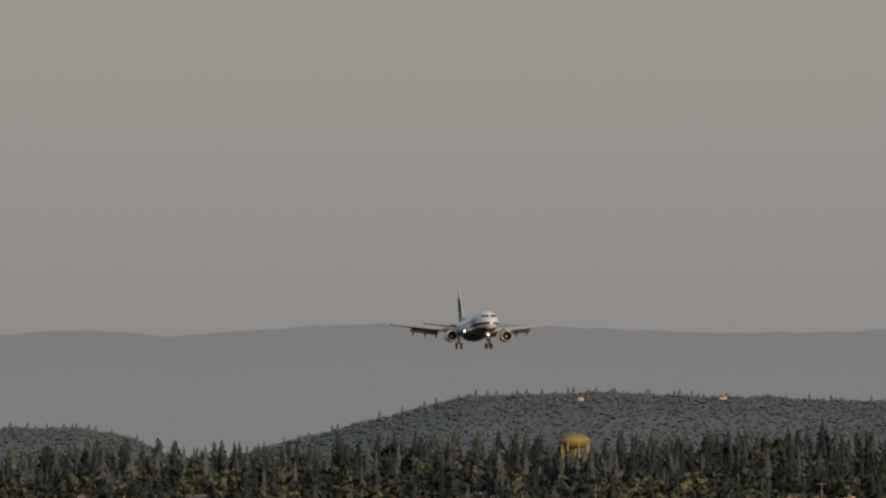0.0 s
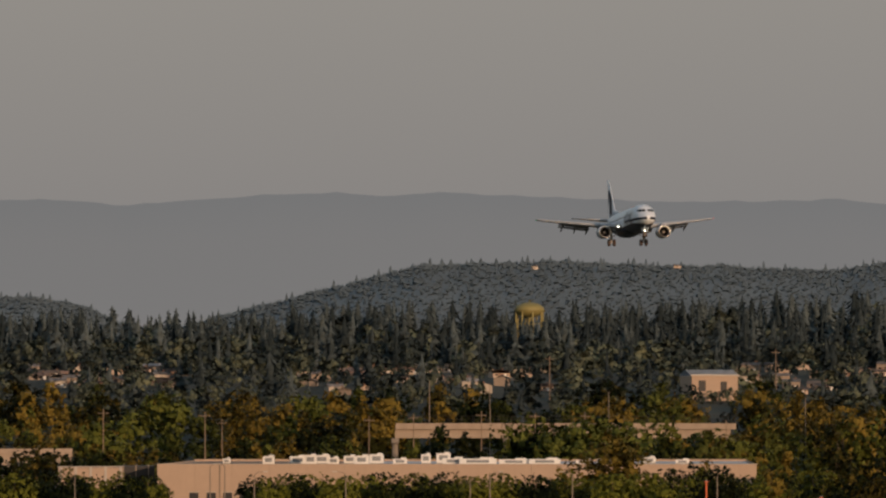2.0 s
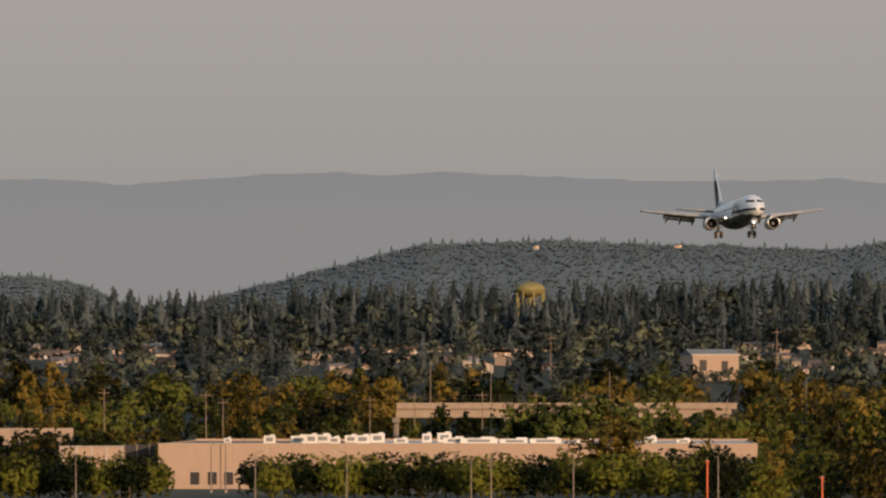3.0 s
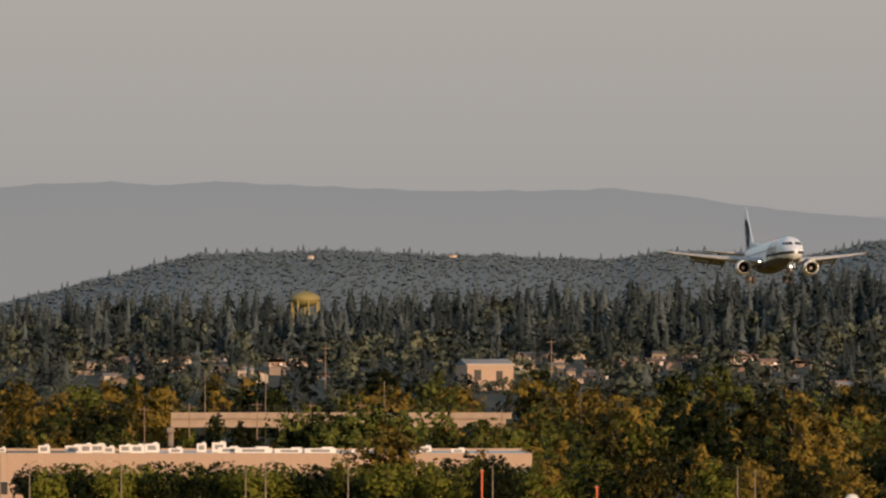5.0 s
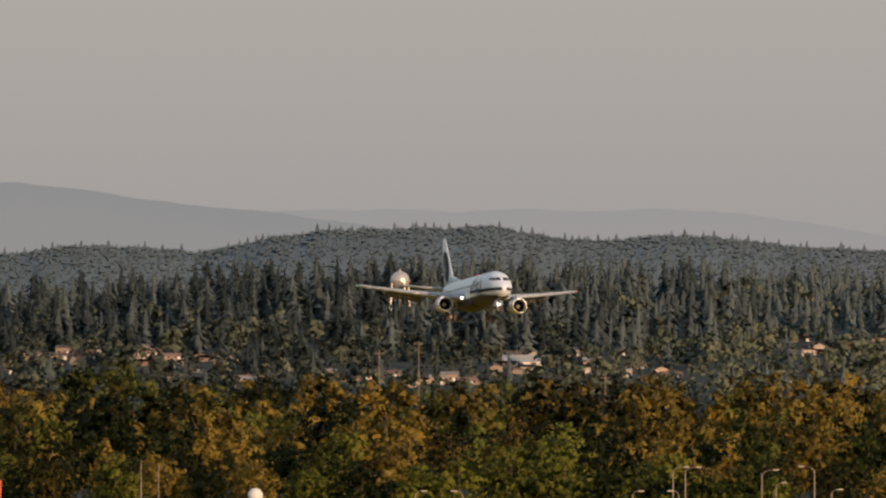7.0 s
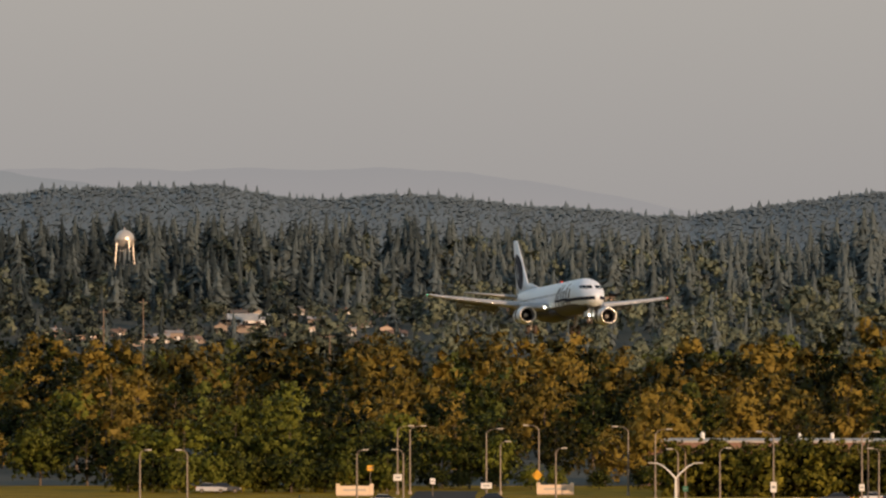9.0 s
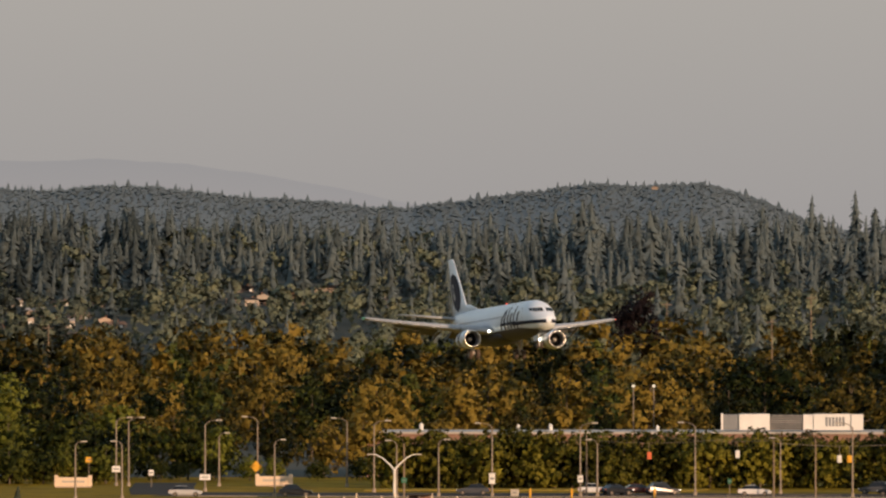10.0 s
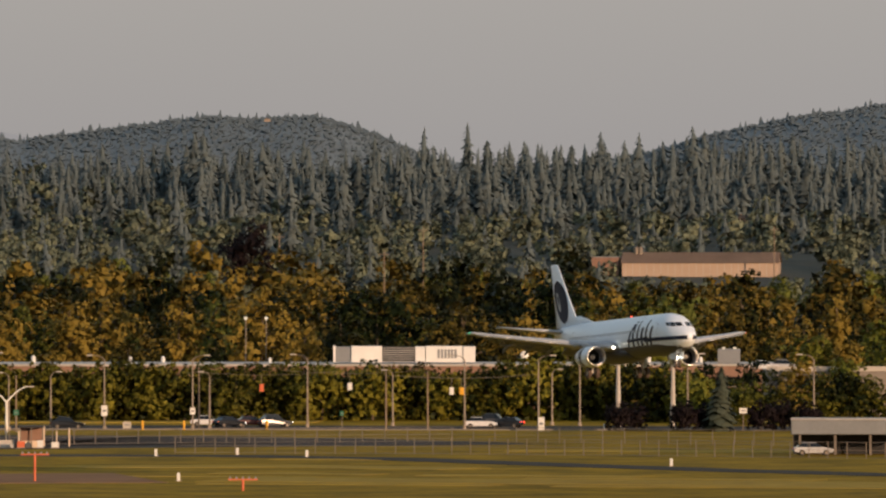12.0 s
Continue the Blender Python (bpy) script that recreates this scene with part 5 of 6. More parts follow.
parked()
RIGHTWARD = car(PAINT["black"], "dark pickup-like car driving along the road", 0.15)
FOLLOWER = car(PAINT["silver"], "silver saloon driving along the road")
LEFTWARD = car(PAINT["grey"], "grey saloon driving the other way along the road")
SLOWING = car(PAINT["white"], "pale saloon slowing down towards the junction")


M["spruce"] = material("grey_green_needles", (0.050, 0.062, 0.045), 0.7, sheen=0.15, spread=0.35, scale=2, island=True)


def spruce():
    for b, d, h in ((7.914, 1112, 8.6), (0.554, 1105, 1.9)):
        o = thing("spruce", facing(b, d), "grey-green spruce standing by the road", "tree")
        v, f, n = fir(RNG, h, h * 0.58, 26, 16)
        o2 = new("crown", crown_mesh("crown", v, f, n, M["spruce"]))
        o2.parent = o
        part("trunk", tube(bmesh.new(), [(0, 0, -0.2), (0, 0, h * 0.8)], [0.02 * h, 0.004 * h], 7), M["bark"], o)


spruce()

# ---- the airliner ----
M["white"] = material("white_aircraft_paint", (0.78, 0.86, 0.97), 0.28, spread=0.05, scale=3)
M["navy"] = material("navy_livery_paint", (0.010, 0.015, 0.036), 0.55, sheen=0.2, spread=0.2, scale=2)
M["belly"] = material("grey_belly_paint", (0.20, 0.215, 0.25), 0.4, spread=0.12, scale=1.5)
# shade under the hull and the dark ground it mirrors, put into the colour
M["underside"] = material("shade_dark_belly", (0.040, 0.046, 0.062), 0.45, spread=0.12, scale=1.5)
M["alu"] = material("bare_aluminium", (0.62, 0.61, 0.60), 0.28, 0.9, spread=0.1, scale=0.8)
M["wing"] = material("wing_grey_paint", (0.40, 0.42, 0.45), 0.35, spread=0.12, scale=1.2)
M["flap"] = material("dull_flap_paint", (0.16, 0.165, 0.175), 0.5, spread=0.15, scale=1.0)
M["dark"] = material("dark_engine_metal", (0.035, 0.035, 0.038), 0.45, 0.6, spread=0.3, scale=0.3)
M["steel"] = material("strut_steel", (0.50, 0.47, 0.44), 0.45, 0.15, spread=0.2, scale=0.2)
M["tyre"] = material("tyre_rubber", (0.085, 0.062, 0.052), 0.85, spread=0.3, scale=0.2)
M["pane"] = material("cockpit_glass", (0.012, 0.014, 0.018), 0.08, spread=0.1, scale=1)
M["cabin"] = material("cabin_window_glass", (0.42, 0.44, 0.47), 0.2, spread=0.1, scale=1)
M["lamp"] = material("landing_lamp", (1.0, 0.90, 0.72), 0.3, spread=0.0, glow=9.0)
M["red"] = material("red_beacon", (1.0, 0.10, 0.05), 0.3, spread=0.0, glow=1.5)
M["green"] = material("green_navigation_lamp", (0.1, 1.0, 0.45), 0.3, spread=0.0, glow=1.0)

# fuselage stations: distance behind the nose tip, half width, top, bottom
STATIONS = [(0.0, 0.06, -0.42, -0.54), (0.12, 0.32, -0.17, -0.80), (0.4, 0.60, 0.08, -1.06), (0.9, 0.92, 0.38, -1.34), (1.5, 1.20, 0.68, -1.56),
            (2.1, 1.42, 1.10, -1.72), (2.8, 1.60, 1.52, -1.86), (3.6, 1.74, 1.80, -1.95), (4.6, 1.84, 1.95, -2.0), (6.0, 1.88, 2.0, -2.01),
            (9.0, 1.88, 2.0, -2.01), (12.0, 1.88, 2.0, -2.01), (16.0, 1.88, 2.0, -2.01), (20.0, 1.88, 2.0, -2.01), (23.0, 1.87, 2.0, -1.95),
            (26.0, 1.74, 1.99, -1.45), (28.5, 1.48, 1.95, -0.86), (31.0, 1.10, 1.86, -0.20), (33.0, 0.74, 1.74, 0.34), (34.6, 0.40, 1.60, 0.80), (35.4, 0.14, 1.42, 1.12)]


def hull(s):
    """Half width, top and bottom of the fuselage s metres behind the nose."""
    for p, q in zip(STATIONS, STATIONS[1:]):
        if s <= q[0]:
            f = max(0.0, (s - p[0]) / (q[0] - p[0]))
            return [p[i] + (q[i] - p[i]) * f for i in (1, 2, 3)]
    return list(STATIONS[-1][1:])


def skin(s, ang, out=0.0):
    """A point of the fuselage's skin: ang 0 is the left side, 90 the crown."""
    w, t, b = hull(s)
    mid, c, q = (t + b) / 2, math.cos(radians(ang)), math.sin(radians(ang))
    return Vector((-s, (w + out) * c, mid + ((t - b) / 2 + out) * q))


def skin_patch(bm, s0, s1, low, high, out, ns=12, na=6):
    """A sheet over the hull between stations s0 and s1; low and high give its heights as functions of the station."""
    for side in (1, -1):
        grid = []
        for i in range(ns + 1):
            s = s0 + (s1 - s0) * i / ns
            w, t, b = hull(s)
            mid, half = (t + b) / 2, (t - b) / 2
            row = []
            a0, a1 = [math.asin(max(-1.0, min(1.0, (z - mid) / half))) for z in (low(s), high(s))]
            for j in range(na + 1):
                a = a0 + (a1 - a0) * j / na
                row.append(bm.verts.new((-s, side * (w + out) * math.cos(a), mid + (half + out) * math.sin(a))))
            grid.append(row)
        for i in range(ns):
            for j in range(na):
                f = (grid[i][j], grid[i + 1][j], grid[i + 1][j + 1], grid[i][j + 1])
                bm.faces.new(f if side < 0 else f[::-1])
    return bm


EVEN = [(0.0, 0.0), (0.04, 0.4), (0.15, 0.72), (0.35, 0.85), (0.6, 0.62), (0.8, 0.34), (1.0, 0.02)]


def even_half(u):
    """Half thickness of the even profile at a fraction of the chord."""
    for (u0, v0), (u1, v1) in zip(EVEN, EVEN[1:]):
        if u <= u1:
            return v0 + (v1 - v0) * (u - u0) / (u1 - u0)
    return 0.0


def foil(bm, sections, even=False):
    """A lifting surface from sections: leading edge point, chord, thickness, and the direction of thickness."""
    prof = [(0.0, 0.0), (0.03, 0.35), (0.12, 0.62), (0.3, 0.8), (0.55, 0.62), (0.8, 0.28), (1.0, 0.02), (0.8, -0.12), (0.5, -0.30), (0.2, -0.36), (0.04, -0.22)]
    if even:
        prof = EVEN + [(u, -v) for u, v in EVEN[-2:0:-1]]
    rings = []
    for le, chord, thick, up in sections:
        rings.append([bm.verts.new(Vector(le) + Vector((-u * chord, 0, 0)) + Vector(up) * (v * thick * chord)) for u, v in prof])
    k = len(prof)
    for r0, r1 in zip(rings, rings[1:]):
        for i in range(k):
            bm.faces.new((r0[i], r0[(i + 1) % k], r1[(i + 1) % k], r1[i]))
    bm.faces.new(rings[0])
    bm.faces.new(rings[-1][::-1])
    bmesh.ops.recalc_face_normals(bm, faces=bm.faces)
    return bm


def ring_loft(bm, rows, centre, sides=28, flat=0.0):
    """A body of revolution along -x from rows of (x, radius); flat squashes the lower half."""
    rings = []
    for x, r in rows:
        ring = []
        for k in range(sides):
            a = 2 * math.pi * k / sides
            z = r * math.sin(a)
            if z < 0:
                z *= 1 - flat
            ring.append(bm.verts.new((centre[0] + x, centre[1] + r * math.cos(a), centre[2] + z)))
        rings.append(ring)
    for r0, r1 in zip(rings, rings[1:]):
        for k in range(sides):
            bm.faces.new((r0[k], r0[(k + 1) % sides], r1[(k + 1) % sides], r1[k]))
    return bm


def wheel(parent, x, y, z, r, w):
    bm = bmesh.new()
    rows = [(-w / 2, r * 0.55), (-w / 2, r * 0.88), (-w * 0.3, r), (w * 0.3, r), (w / 2, r * 0.88), (w / 2, r * 0.55)]
    rings = [[bm.verts.new((x + q * math.cos(a), y + o, z + q * math.sin(a))) for a in [2 * math.pi * k / 18 for k in range(18)]] for o, q in rows]
    for r0, r1 in zip(rings, rings[1:]):
        for k in range(18):
            bm.faces.new((r0[k], r0[(k + 1) % 18], r1[(k + 1) % 18], r1[k]))
    t = part("wheel", bm, M["tyre"], parent, smooth=True)
    bm = bmesh.new()
    tube(bm, [(x, y - w * 0.35, z), (x, y + w * 0.35, z)], r * 0.56, 14)
    part("rim", bm, M["steel"], t)
    return t


def airliner():
    plane = tagged(new("airliner"), "white twin-engined airliner on final approach, wheels and flaps down", "airplane")
    bm = bmesh.new()
    rings = []
    stations = []
    for p, q in zip(STATIONS, STATIONS[1:]):
        n = 2 if q[0] - p[0] > 1.2 else 1
        stations += [p[0] + (q[0] - p[0]) * i / n for i in range(n)]
    stations.append(STATIONS[-1][0])
    for s in stations:
        rings.append([bm.verts.new(skin(s, 360 * k / 40)) for k in range(40)])
    for r0, r1 in zip(rings, rings[1:]):
        for k in range(40):
            bm.faces.new((r0[k], r0[(k + 1) % 40], r1[(k + 1) % 40], r1[k]))
    bm.faces.new(rings[0][::-1])
    bm.faces.new(rings[-1])
    bmesh.ops.recalc_face_normals(bm, faces=bm.faces)
    body = part("fuselage", bm, M["white"], plane, smooth=True)
    # belly, navy cheat line with a pale line under it
    # the belly's shade is a dark panel laid over the hull
    part("belly_panel", skin_patch(bmesh.new(), 1.2, 30, lambda s: hull(s)[2], lambda s: max(-1.0 - 0.25 * step((5 - s) / 3), hull(s)[2] + 0.16), 0.012, 60, 10), M["underside"], body, "belly coloured dark blue-grey for shade and mirrored ground", True)
    part("stripe", skin_patch(bmesh.new(), 0.10, 7.4, lambda s: -0.70, lambda s: -0.36, 0.03, 160, 3), M["navy"], body, "navy line round the nose", True)
    # the livery's lettering as plain slanted strokes
    for s0, low, high, lean, wide in ((11.0, -1.35, 1.15, -2.0, 0.60), (10.0, -1.35, 1.75, -0.8, 0.66), (8.9, -1.25, 1.70, -0.4, 0.58),
                                      (7.9, -1.15, 0.75, -0.5, 0.72), (6.7, -1.15, 1.70, -0.4, 0.58), (5.6, -1.1, 0.75, -0.6, 0.66)):
        for side in (1, -1):
            bm = bmesh.new()
            cols = []
            for j in range(9):
                z = low + (high - low) * j / 8
                for_s = s0 + lean * (j / 8 - 0.5)
                row = []
                for s in (for_s + wide * 0.36, for_s - wide * 0.36):
                    w, t, b = hull(s)
                    q = (z - (t + b) / 2) / ((t - b) / 2)
                    row.append(bm.verts.new((-s, side * (w + 0.012) * math.sqrt(1 - q * q), z)))
                cols.append(row)
            for a, c in zip(cols, cols[1:]):
                bm.faces.new((a[0], a[1], c[1], c[0]) if side < 0 else (a[1], a[0], c[0], c[1]))
            part("livery_stroke", bm, M["navy"], body, "navy stroke")
    part("livery_bar", skin_patch(bmesh.new(), 6.2, 11.6, lambda s: -0.36 - 0.02 * s, lambda s: -0.08 - 0.02 * s, 0.016, 10, 2), M["navy"], body, "navy stroke")
    # cockpit windows
    def screen_foot(z):
        """The station at which the crown of the nose reaches height z."""
        return min((k * 0.01 for k in range(60, 330)), key=lambda q: abs(hull(q)[1] - z))
    for d0, d1, zl, zh in ((0.015, 0.30, 0.60, 1.00), (0.34, 0.72, 0.58, 1.00), (0.77, 1.20, 0.66, 0.99)):
        for mirror in (False, True):
            bm = bmesh.new()
            grid = []
            for i in range(6):
                row = []
                for j in range(4):
                    z = zl + (zh - zl) * j / 3
                    q = screen_foot(z) + d0 + (d1 - d0) * i / 5
                    w, t, b = hull(q)
                    y = (w + 0.012) * math.sqrt(max(0.0, 1 - ((z - (t + b) / 2) / ((t - b) / 2)) ** 2))
                    row.append(bm.verts.new((-q + 0.012, -y if mirror else y, z + 0.008)))
                grid.append(row)
            for i in range(5):
                for j in range(3):
                    f = (grid[i][j], grid[i + 1][j], grid[i + 1][j + 1], grid[i][j + 1])
                    bm.faces.new(f if mirror else f[::-1])
            part("cockpit_window", bm, M["pane"], body, "dark cockpit glass")
    # cabin windows and doors
    bm = bmesh.new()
    box(bm, -0.10, 0.10, -0.008, 0.008, -0.14, 0.14, 0.03)
    me = bpy.data.meshes.new("cabin_window")
    bm.to_mesh(me)
    bm.free()
    me.materials.append(M["cabin"])
    for i in range(42):
        s = 6.4 + i * 0.51
        w, t, b = hull(s)
        z = 0.42
        q = (z - (t + b) / 2) / ((t - b) / 2)
        for side in (1, -1):
            share("cabin_window", me, body, pose(-s, side * w * math.sqrt(1 - q * q), z, side * math.degrees(math.asin(q)), 0, 0))
    for s in (4.6, 26.2):
        for side in (1, -1):
            bm = bmesh.new()
            for x0, x1, z0, z1 in ((-0.45, -0.41, -0.8, 1.0), (0.41, 0.45, -0.8, 1.0), (-0.45, 0.45, 1.0, 1.03), (-0.45, 0.45, -0.83, -0.8)):
                rows = []
                for z in (z0, (z0 + z1) / 2, z1):
                    w, t, b = hull(s)
                    q = (z - (t + b) / 2) / ((t - b) / 2)
                    rows.append([bm.verts.new((-s + x, side * (w + 0.01) * math.sqrt(1 - q * q), z)) for x in (x0, x1)])
                for a, c in zip(rows, rows[1:]):
                    bm.faces.new((a[0], a[1], c[1], c[0]) if side < 0 else (a[1], a[0], c[0], c[1]))
            part("door", bm, M["belly"], body, "door outline")
    # wings
    def wing_at(f, side):
        """Leading edge and chord at a fraction of the half span; the inner third is broader."""
        y = 1.2 + f * 13.25
        le = -13.9 - 7.0 * f
        te = -21.0 - 0.35 * min(f / 0.34, 1) - 1.9 * max(0, (f - 0.34) / 0.66)
        return Vector((le, side * y, -1.0 + math.tan(radians(6.2)) * (y - 1.2) + 0.35 * f * f)), le - te
    for side in (1, -1):
        bm = bmesh.new()
        secs = []
        for f in (0, 0.12, 0.34, 0.6, 0.85, 0.97, 1.0):
            le, ch = wing_at(f, side)
            secs.append((le, ch * (1.0 if f < 1 else 0.75), 0.125 - 0.03 * f if f < 1 else 0.05, (0, 0, 1)))
        wing = part("wing", foil(bm, secs), M["wing"], plane, "pale grey wing", True)
        for f0, f1 in ((0.30, 0.44), (0.445, 0.58), (0.585, 0.72), (0.725, 0.86), (0.865, 0.965)):
            bm = bmesh.new()
            secs = []
            for f in (f0, f1):
                le, ch = wing_at(f, side)
                secs.append((le + Vector((0.34, 0, -0.16)), 0.85 - 0.25 * f, 0.16, Vector((0.45, 0, 0.89))))
            part("slat", foil(bm, secs), M["alu"], wing, "bright metal slat", True)
        for f0, f1 in ((0.06, 0.25), (0.36, 0.71)):
            for k in range(2):
                bm = bmesh.new()
                secs = []
                for f in (f0, f1):
                    le, ch = wing_at(f, side)
                    te = le + Vector((-ch + 0.45 - 0.75 * k, 0, -0.06 - 0.30 * k))
                    c = (1.15 - 0.6 * f) * (1 - 0.35 * k)
                    a = radians(17 + 14 * k)
                    rot = Matrix.Rotation(-a, 3, "Y")
                    secs.append((te, c, 0.14, rot))
                rings = []
                prof = [(0.0, 0.0), (0.08, 0.5), (0.4, 0.8), (1.0, 0.0), (0.5, -0.3), (0.1, -0.3)]
                for te, c, th, rot in secs:
                    rings.append([bm.verts.new(te + rot @ Vector((-u * c, 0, v * th * c))) for u, v in prof])
                for i in range(6):
                    bm.faces.new((rings[0][i], rings[0][(i + 1) % 6], rings[1][(i + 1) % 6], rings[1][i]))
                bm.faces.new(rings[0])
                bm.faces.new(rings[1][::-1])
                bmesh.ops.recalc_face_normals(bm, faces=bm.faces)
                part("flap", bm, M["flap"], wing, "lowered flap")
        for f in (0.38, 0.52, 0.67):
            le, ch = wing_at(f, side)
            p = le + Vector((-ch * 0.55, 0, -0.30))
            bm = bmesh.new()
            tube(bm, [p, p + Vector((-0.6, 0, -0.16)), p + Vector((-1.8, 0, -0.34)), p + Vector((-2.7, 0, -0.70)), p + Vector((-3.1, 0, -0.90))], [0.03, 0.15, 0.17, 0.11, 0.03], 8)
            part("flap_fairing", bm, M["flap"], wing, "canoe-shaped fairing", True)
        le, ch = wing_at(0.02, side)
        bm = bmesh.new()
        bmesh.ops.create_uvsphere(bm, u_segments=10, v_segments=6, radius=0.13, matrix=Matrix.Translation(le + Vector((0.25, side * 0.95, 0.02))))
        part("landing_light", bm, M["lamp"], wing, "lit landing light")
        if side > 0:
            le, ch = wing_at(0.42, side)
            bm = bmesh.new()
            bmesh.ops.create_uvsphere(bm, u_segments=10, v_segments=6, radius=0.11, matrix=Matrix.Translation(le + Vector((-2.0, 0, -0.70))))
            part("landing_light", bm, M["lamp"], wing, "lit landing light under the wing")
        le, ch = wing_at(1.0, side)
        bm = bmesh.new()
        bmesh.ops.create_uvsphere(bm, u_segments=8, v_segments=6, radius=0.07, matrix=Matrix.Translation(le + Vector((-0.2, side * 0.03, 0))))
        part("navigation_light", bm, M["green"] if side < 0 else M["red"], wing, "green wing-tip light" if side < 0 else "red wing-tip light")
        # engine
        c = (-12.2, side * 4.83, -1.9)
        nac = part("engine", ring_loft(bmesh.new(), [(-0.10, 0.83), (-0.02, 0.93), (-0.18, 1.0), (-0.7, 1.07), (-1.6, 1.09), (-2.6, 1.02), (-3.4, 0.88), (-3.42, 0.80)], c, 32, 0.10),
                   M["white"], plane, "white engine nacelle", True)
        part("inlet_lip", ring_loft(bmesh.new(), [(-0.26, 1.035), (-0.04, 0.985), (0.05, 0.92), (0.02, 0.86), (-0.12, 0.80), (-0.35, 0.775)], c, 32, 0.09), M["alu"], nac, "polished metal lip", True)
        part("inlet_duct", ring_loft(bmesh.new(), [(-0.33, 0.778), (-1.05, 0.765)], c, 32, 0.08), M["belly"], nac, "grey inlet duct", True)
        bm = bmesh.new()
        for k in range(24):
            a = 2 * math.pi * k / 24
            q = [Vector((-1.0 - 0.16 * s2, r * math.cos(a + o), r * math.sin(a + o))) + Vector(c) for r, o, s2 in ((0.24, 0, 0), (0.24, 0.22, 1), (0.74, 0.16, 1), (0.74, -0.02, 0))]
            bm.faces.new([bm.verts.new(v) for v in q])
        tagged(part("fan", bm, M["dark"], nac, "dark fan blades"), kind="stuff")
        bm = bmesh.new()
        tube(bm, [(c[0] - 0.62, c[1], c[2]), (c[0] - 0.75, c[1], c[2]), (c[0] - 0.95, c[1], c[2]), (c[0] - 1.2, c[1], c[2])], [0.02, 0.12, 0.22, 0.27], 16)
        part("spinner", bm, M["steel"], nac, "grey spinner", True)
        bm = bmesh.new()
        tube(bm, [(c[0] - 1.25, c[1], c[2]), (c[0] - 1.3, c[1], c[2])], 0.8, 24)
        part("bulkhead", bm, M["dark"], nac)
        part("exhaust", ring_loft(bmesh.new(), [(-3.2, 0.66), (-4.2, 0.50), (-4.7, 0.40), (-4.72, 0.36), (-4.2, 0.40)], c, 24), M["dark"], nac, "dark metal exhaust", True)
        for x0, x1, mat in ((-1.45, -1.80, "navy"), (-1.98, -2.10, "navy")):
            part("band", ring_loft(bmesh.new(), [(x0, 1.094), (x1, 1.094 - 0.012 * (x0 - x1))], c, 32, 0.10), M[mat], nac, "navy band", True)
        bm = bmesh.new()
        foil(bm, [((c[0] - 1.0, c[1], c[2] + 0.95), 5.6, 0.06, (0, 1, 0)), ((c[0] - 2.2, c[1], c[2] + 1.5), 4.6, 0.06, (0, 1, 0))])
        part("pylon", bm, M["wing"], nac, "pylon", True)
        # tailplane
        bm = bmesh.new()
        foil(bm, [((-30.2, side * 0.5, 1.15), 4.0, 0.10, (0, 0, 1)), ((-34.0, side * 6.35, 1.15 + 5.85 * math.tan(radians(7))), 1.35, 0.09, (0, 0, 1))])
        part("tailplane", bm, M["wing"], plane, "pale grey tailplane", True)
        # main gear
        gear = tagged(new("main_gear"), "lowered main landing gear")
        gear.parent = plane
        x, y = -18.9, side * 2.62
        bm = bmesh.new()
        tube(bm, [(x, y + side * 0.1, -1.4), (x, y, -2.8)], 0.17, 10)
        tube(bm, [(x, y, -2.6), (x, y, -3.18)], 0.10, 10)
        tube(bm, [(x, y - 0.45, -3.18), (x, y + 0.45, -3.18)], 0.09, 10)
        part("strut", bm, M["steel"], gear, "steel strut")
        bm = bmesh.new()
        tube(bm, [(x, y, -2.3), (x, y - side * 1.25, -1.55)], 0.07, 8)
        tube(bm, [(x, y, -2.2), (x + 0.9, y, -1.5)], 0.06, 8)
        part("brace", bm, M["steel"], gear)
        bm = bmesh.new()
        box(bm, x - 0.42, x + 0.42, y + side * 0.26 - 0.03, y + side * 0.26 + 0.03, -2.7, -1.25, 0.02)
        part("gear_door", bm, M["white"], gear, "white gear door")
        wheel(gear, x, y - 0.42, -3.20, 0.55, 0.40)
        wheel(gear, x, y + 0.42, -3.20, 0.55, 0.40)
    # nose gear
    gear = tagged(new("nose_gear"), "lowered nose wheel with a lit lamp")
    gear.parent = plane
    bm = bmesh.new()
    tube(bm, [(-3.7, 0, -1.7), (-3.62, 0, -2.5)], 0.11, 10)
    tube(bm, [(-3.62, 0, -2.45), (-3.56, 0, -3.0)], 0.075, 10)
    tube(bm, [(-3.56, -0.26, -3.0), (-3.56, 0.26, -3.0)], 0.06, 8)
    part("strut", bm, M["steel"], gear, "steel strut")
    bm = bmesh.new()
    tube(bm, [(-3.64, 0, -2.3), (-4.5, 0, -1.8)], 0.05, 8)
    part("brace", bm, M["steel"], gear)
    wheel(gear, -3.56, -0.21, -3.0, 0.345, 0.2)
    wheel(gear, -3.56, 0.21, -3.0, 0.345, 0.2)
    for y in (-0.36, 0.36):
        bm = bmesh.new()
        box(bm, -4.4, -2.7, y - 0.02, y + 0.02, -2.5, -1.75, 0.015)
        part("gear_door", bm, M["white"], gear, "white gear door")
    bm = bmesh.new()
    bmesh.ops.create_uvsphere(bm, u_segments=10, v_segments=6, radius=0.12, matrix=Matrix.Translation((-3.40, 0, -2.35)))
    part("taxi_light", bm, M["lamp"], gear, "lit taxi light")
    # wing-to-body fairing, in the belly's shade-dark colour
    bm = bmesh.new()
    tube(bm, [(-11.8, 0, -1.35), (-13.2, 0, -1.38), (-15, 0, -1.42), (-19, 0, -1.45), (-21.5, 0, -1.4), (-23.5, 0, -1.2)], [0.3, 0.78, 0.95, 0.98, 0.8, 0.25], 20)
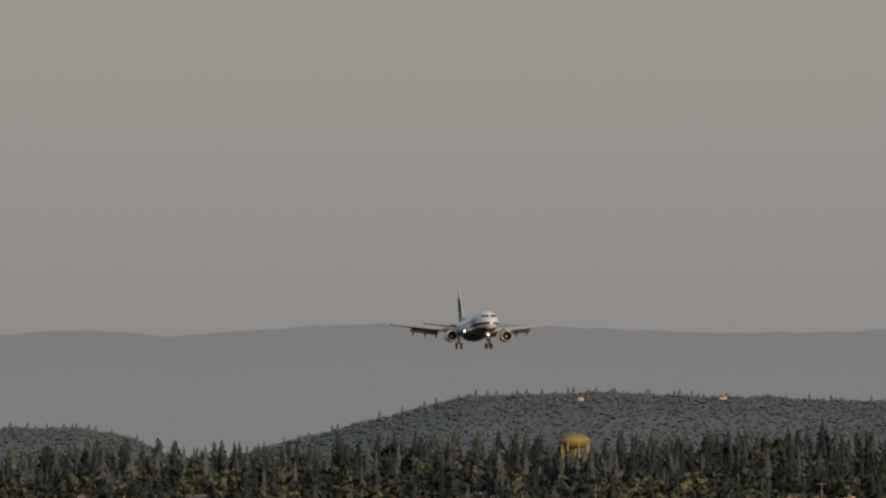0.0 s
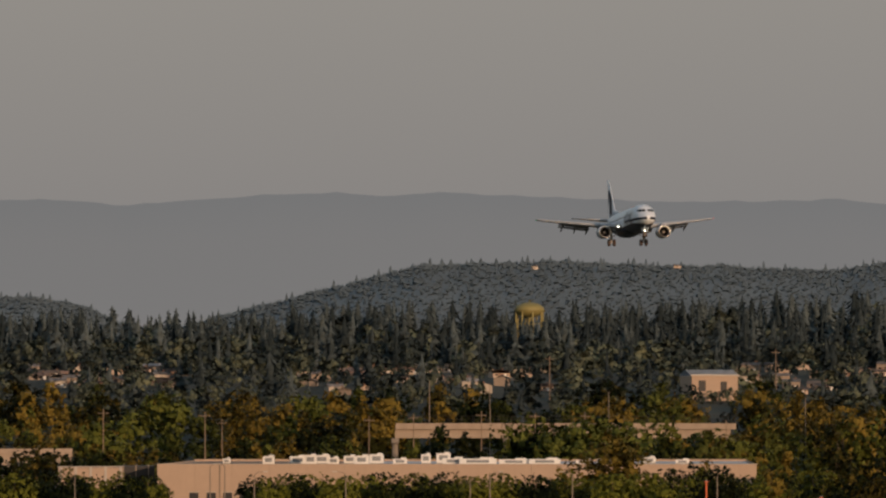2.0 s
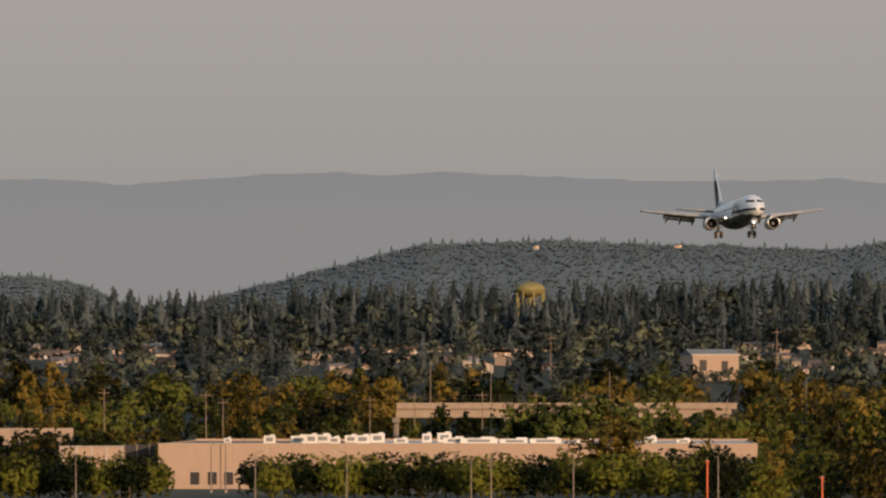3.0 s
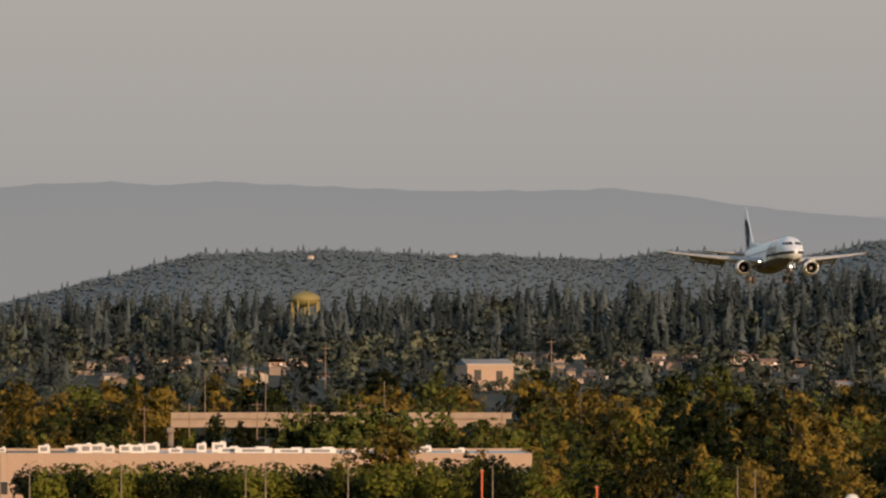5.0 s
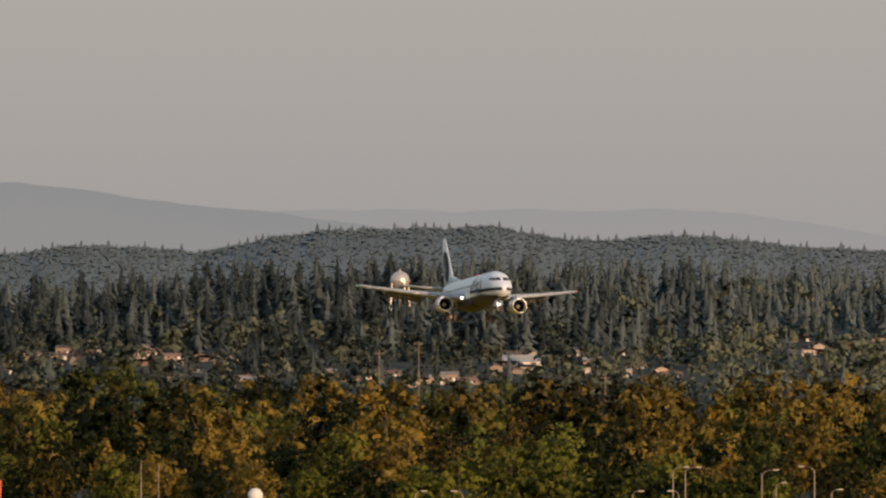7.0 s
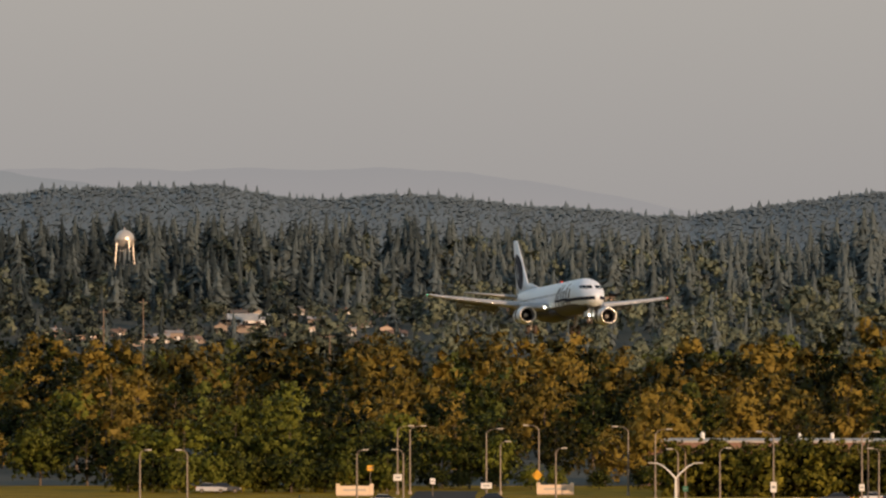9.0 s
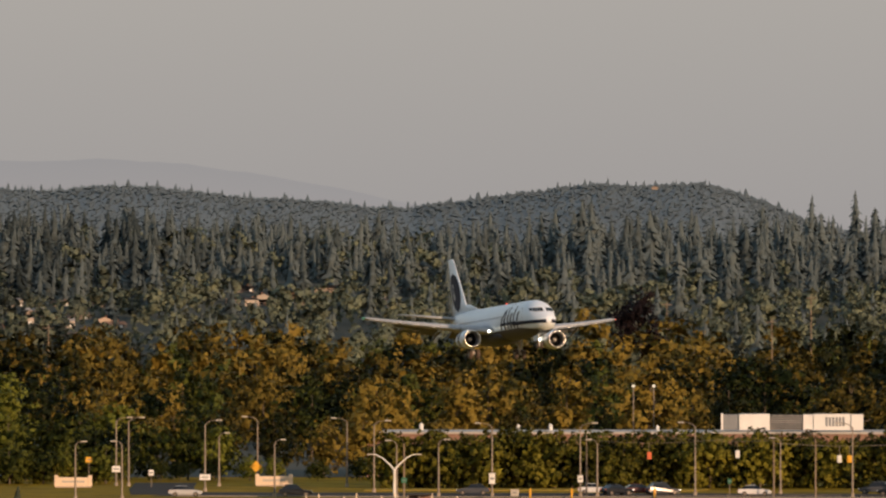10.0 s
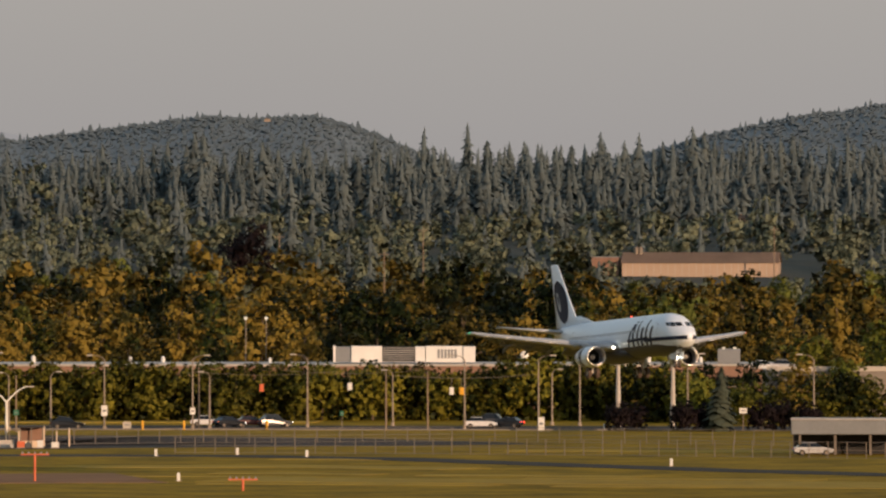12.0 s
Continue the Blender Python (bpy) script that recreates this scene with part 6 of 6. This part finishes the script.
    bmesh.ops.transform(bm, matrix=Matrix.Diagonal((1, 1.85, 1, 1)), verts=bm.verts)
    part("wing_fairing", bm, M["underside"], plane, "fairing between the wings, coloured dark for its shade", True)
    # fin
    bm = bmesh.new()
    foil(bm, [((-26.9, 0, 1.75), 8.1, 0.030, (0, 1, 0)), ((-29.6, 0, 2.75), 5.45, 0.050, (0, 1, 0)), ((-34.25, 0, 8.0), 2.05, 0.055, (0, 1, 0)), ((-34.5, 0, 8.12), 1.6, 0.03, (0, 1, 0))], True)
    fin = part("fin", bm, M["white"], plane, "white tail fin with a navy emblem", True)
    part("dorsal_fin", foil(bmesh.new(), [((-24.4, 0, 1.93), 6.5, 0.03, (0, 1, 0)), ((-28.4, 0, 2.75), 3.2, 0.04, (0, 1, 0))]), M["white"], fin, "", True)
    # emblem: a plain navy shape with a pale patch, on both sides
    def emblem(name, cx, cz, a, c, out, mat, label):
        for side in (1, -1):
            bm = bmesh.new()
            rows = []
            for j in range(13):
                f = -1 + 2 * j / 12
                z = cz + c * f
                g = (z - 2.75) / 5.25
                le, ch = -29.6 - 4.65 * g, 5.45 - 3.4 * g
                half = a * math.sqrt(max(0.0, 1 - f * f)) + 0.02
                mid = cx - 0.5 * (z - cz)
                row = []
                for k in range(9):
                    x = max(le - ch + 0.03, min(le - 0.12, mid - half + 2 * half * k / 8))
                    y = even_half((le - x) / ch) * (0.050 + 0.005 * g) * ch + out
                    row.append(bm.verts.new((x, side * y, z)))
                rows.append(row)
            for r0, r1 in zip(rows, rows[1:]):
                for k in range(8):
                    bm.faces.new((r0[k], r0[k + 1], r1[k + 1], r1[k]) if side < 0 else (r0[k + 1], r0[k], r1[k], r1[k + 1]))
            part(name, bm, M[mat], fin, label)
    emblem("emblem", -33.25, 4.3, 1.75, 2.2, 0.02, "navy", "plain navy oval")
    emblem("emblem_patch", -33.9, 4.35, 0.42, 1.0, 0.035, "wing", "plain pale oval")
    emblem("emblem_patch", -33.9, 4.55, 0.20, 0.45, 0.05, "navy", "plain navy oval")
    bm = bmesh.new()
    box(bm, -35.02, -34.98, -0.33, 0.33, 2.75, 2.78)
    part("rudder_hinge", bm, M["belly"], fin)
    bm = bmesh.new()
    bmesh.ops.create_uvsphere(bm, u_segments=8, v_segments=6, radius=0.13, matrix=Matrix.Translation((-15.0, 0, 2.05)))
    part("beacon", bm, M["red"], plane, "red beacon on the roof")
    return plane


AIRLINER = airliner()

# ---- what moves ----
# seconds and the place of the nose, on a straight glide path
FLIGHT = [
    (0.0, -160.18, 1560.80, 61.42),
    (0.5, -147.86, 1525.83, 59.65),
    (1.0, -135.55, 1490.89, 57.33),
    (1.5, -123.54, 1456.81, 55.09),
    (2.0, -111.72, 1423.25, 53.31),
    (2.5, -99.73, 1389.23, 51.57),
    (2.7, -95.68, 1377.72, 50.94),
    (4.3, -57.69, 1269.91, 44.96),
    (4.5, -53.07, 1256.78, 44.11),
    (5.0, -42.28, 1226.15, 42.17),
    (5.5, -31.58, 1195.78, 40.26),
    (6.0, -20.49, 1164.32, 38.48),
    (6.5, -9.60, 1133.39, 36.47),
    (7.0, 1.62, 1101.56, 34.47),
    (7.5, 12.42, 1070.89, 32.49),
    (9.3, 50.95, 961.54, 25.91),
    (9.5, 55.63, 948.24, 25.07),
    (10.0, 66.53, 917.31, 23.25),
    (10.5, 77.05, 887.46, 21.13),
    (11.0, 87.69, 857.25, 19.14),
    (11.5, 97.99, 828.00, 17.05),
    (12.0, 108.32, 798.69, 14.90),
]


def motions():
    rows = []
    for t, x, y, z in FLIGHT:
        p = EYE + (Vector((x, y, z + 0.1)) - EYE) / (1 + 0.006 * (12 - t))
        bank = float(np.interp(t, (0, 2.5, 4.3, 5.5, 7.5, 9.5, 12), (0, 0.8, 0.3, -0.6, -1.7, -0.2, 0)))
        yaw = float(np.interp(t, (0, 2.5, 7.5, 12), (-74.6, -75.1, -77.2, -75.5)))
        rows.append((t, pose(p.x, p.y, p.z, bank, -2.8, yaw)))
    walk(AIRLINER, rows)
    # cars on the road: seconds and bearing
    for ob, dist, turn, rows in ((RIGHTWARD, 1128, 0, ((0.0, -2.983), (12.0, 3.514))), (FOLLOWER, 1128, 0, ((0.0, -3.724), (12.0, 2.769))),
                                 (LEFTWARD, 1141, 180, ((0.0, 9.011), (12.0, 2.559))), (SLOWING, 1132, 0, ((0.0, 1.333), (10.0, 5.535), (11.0, 5.963), (11.5, 6.161), (12.0, 6.303)))):
        walk(ob, [(t, facing(b, dist, 0.06, turn)) for t, b in rows])


motions()
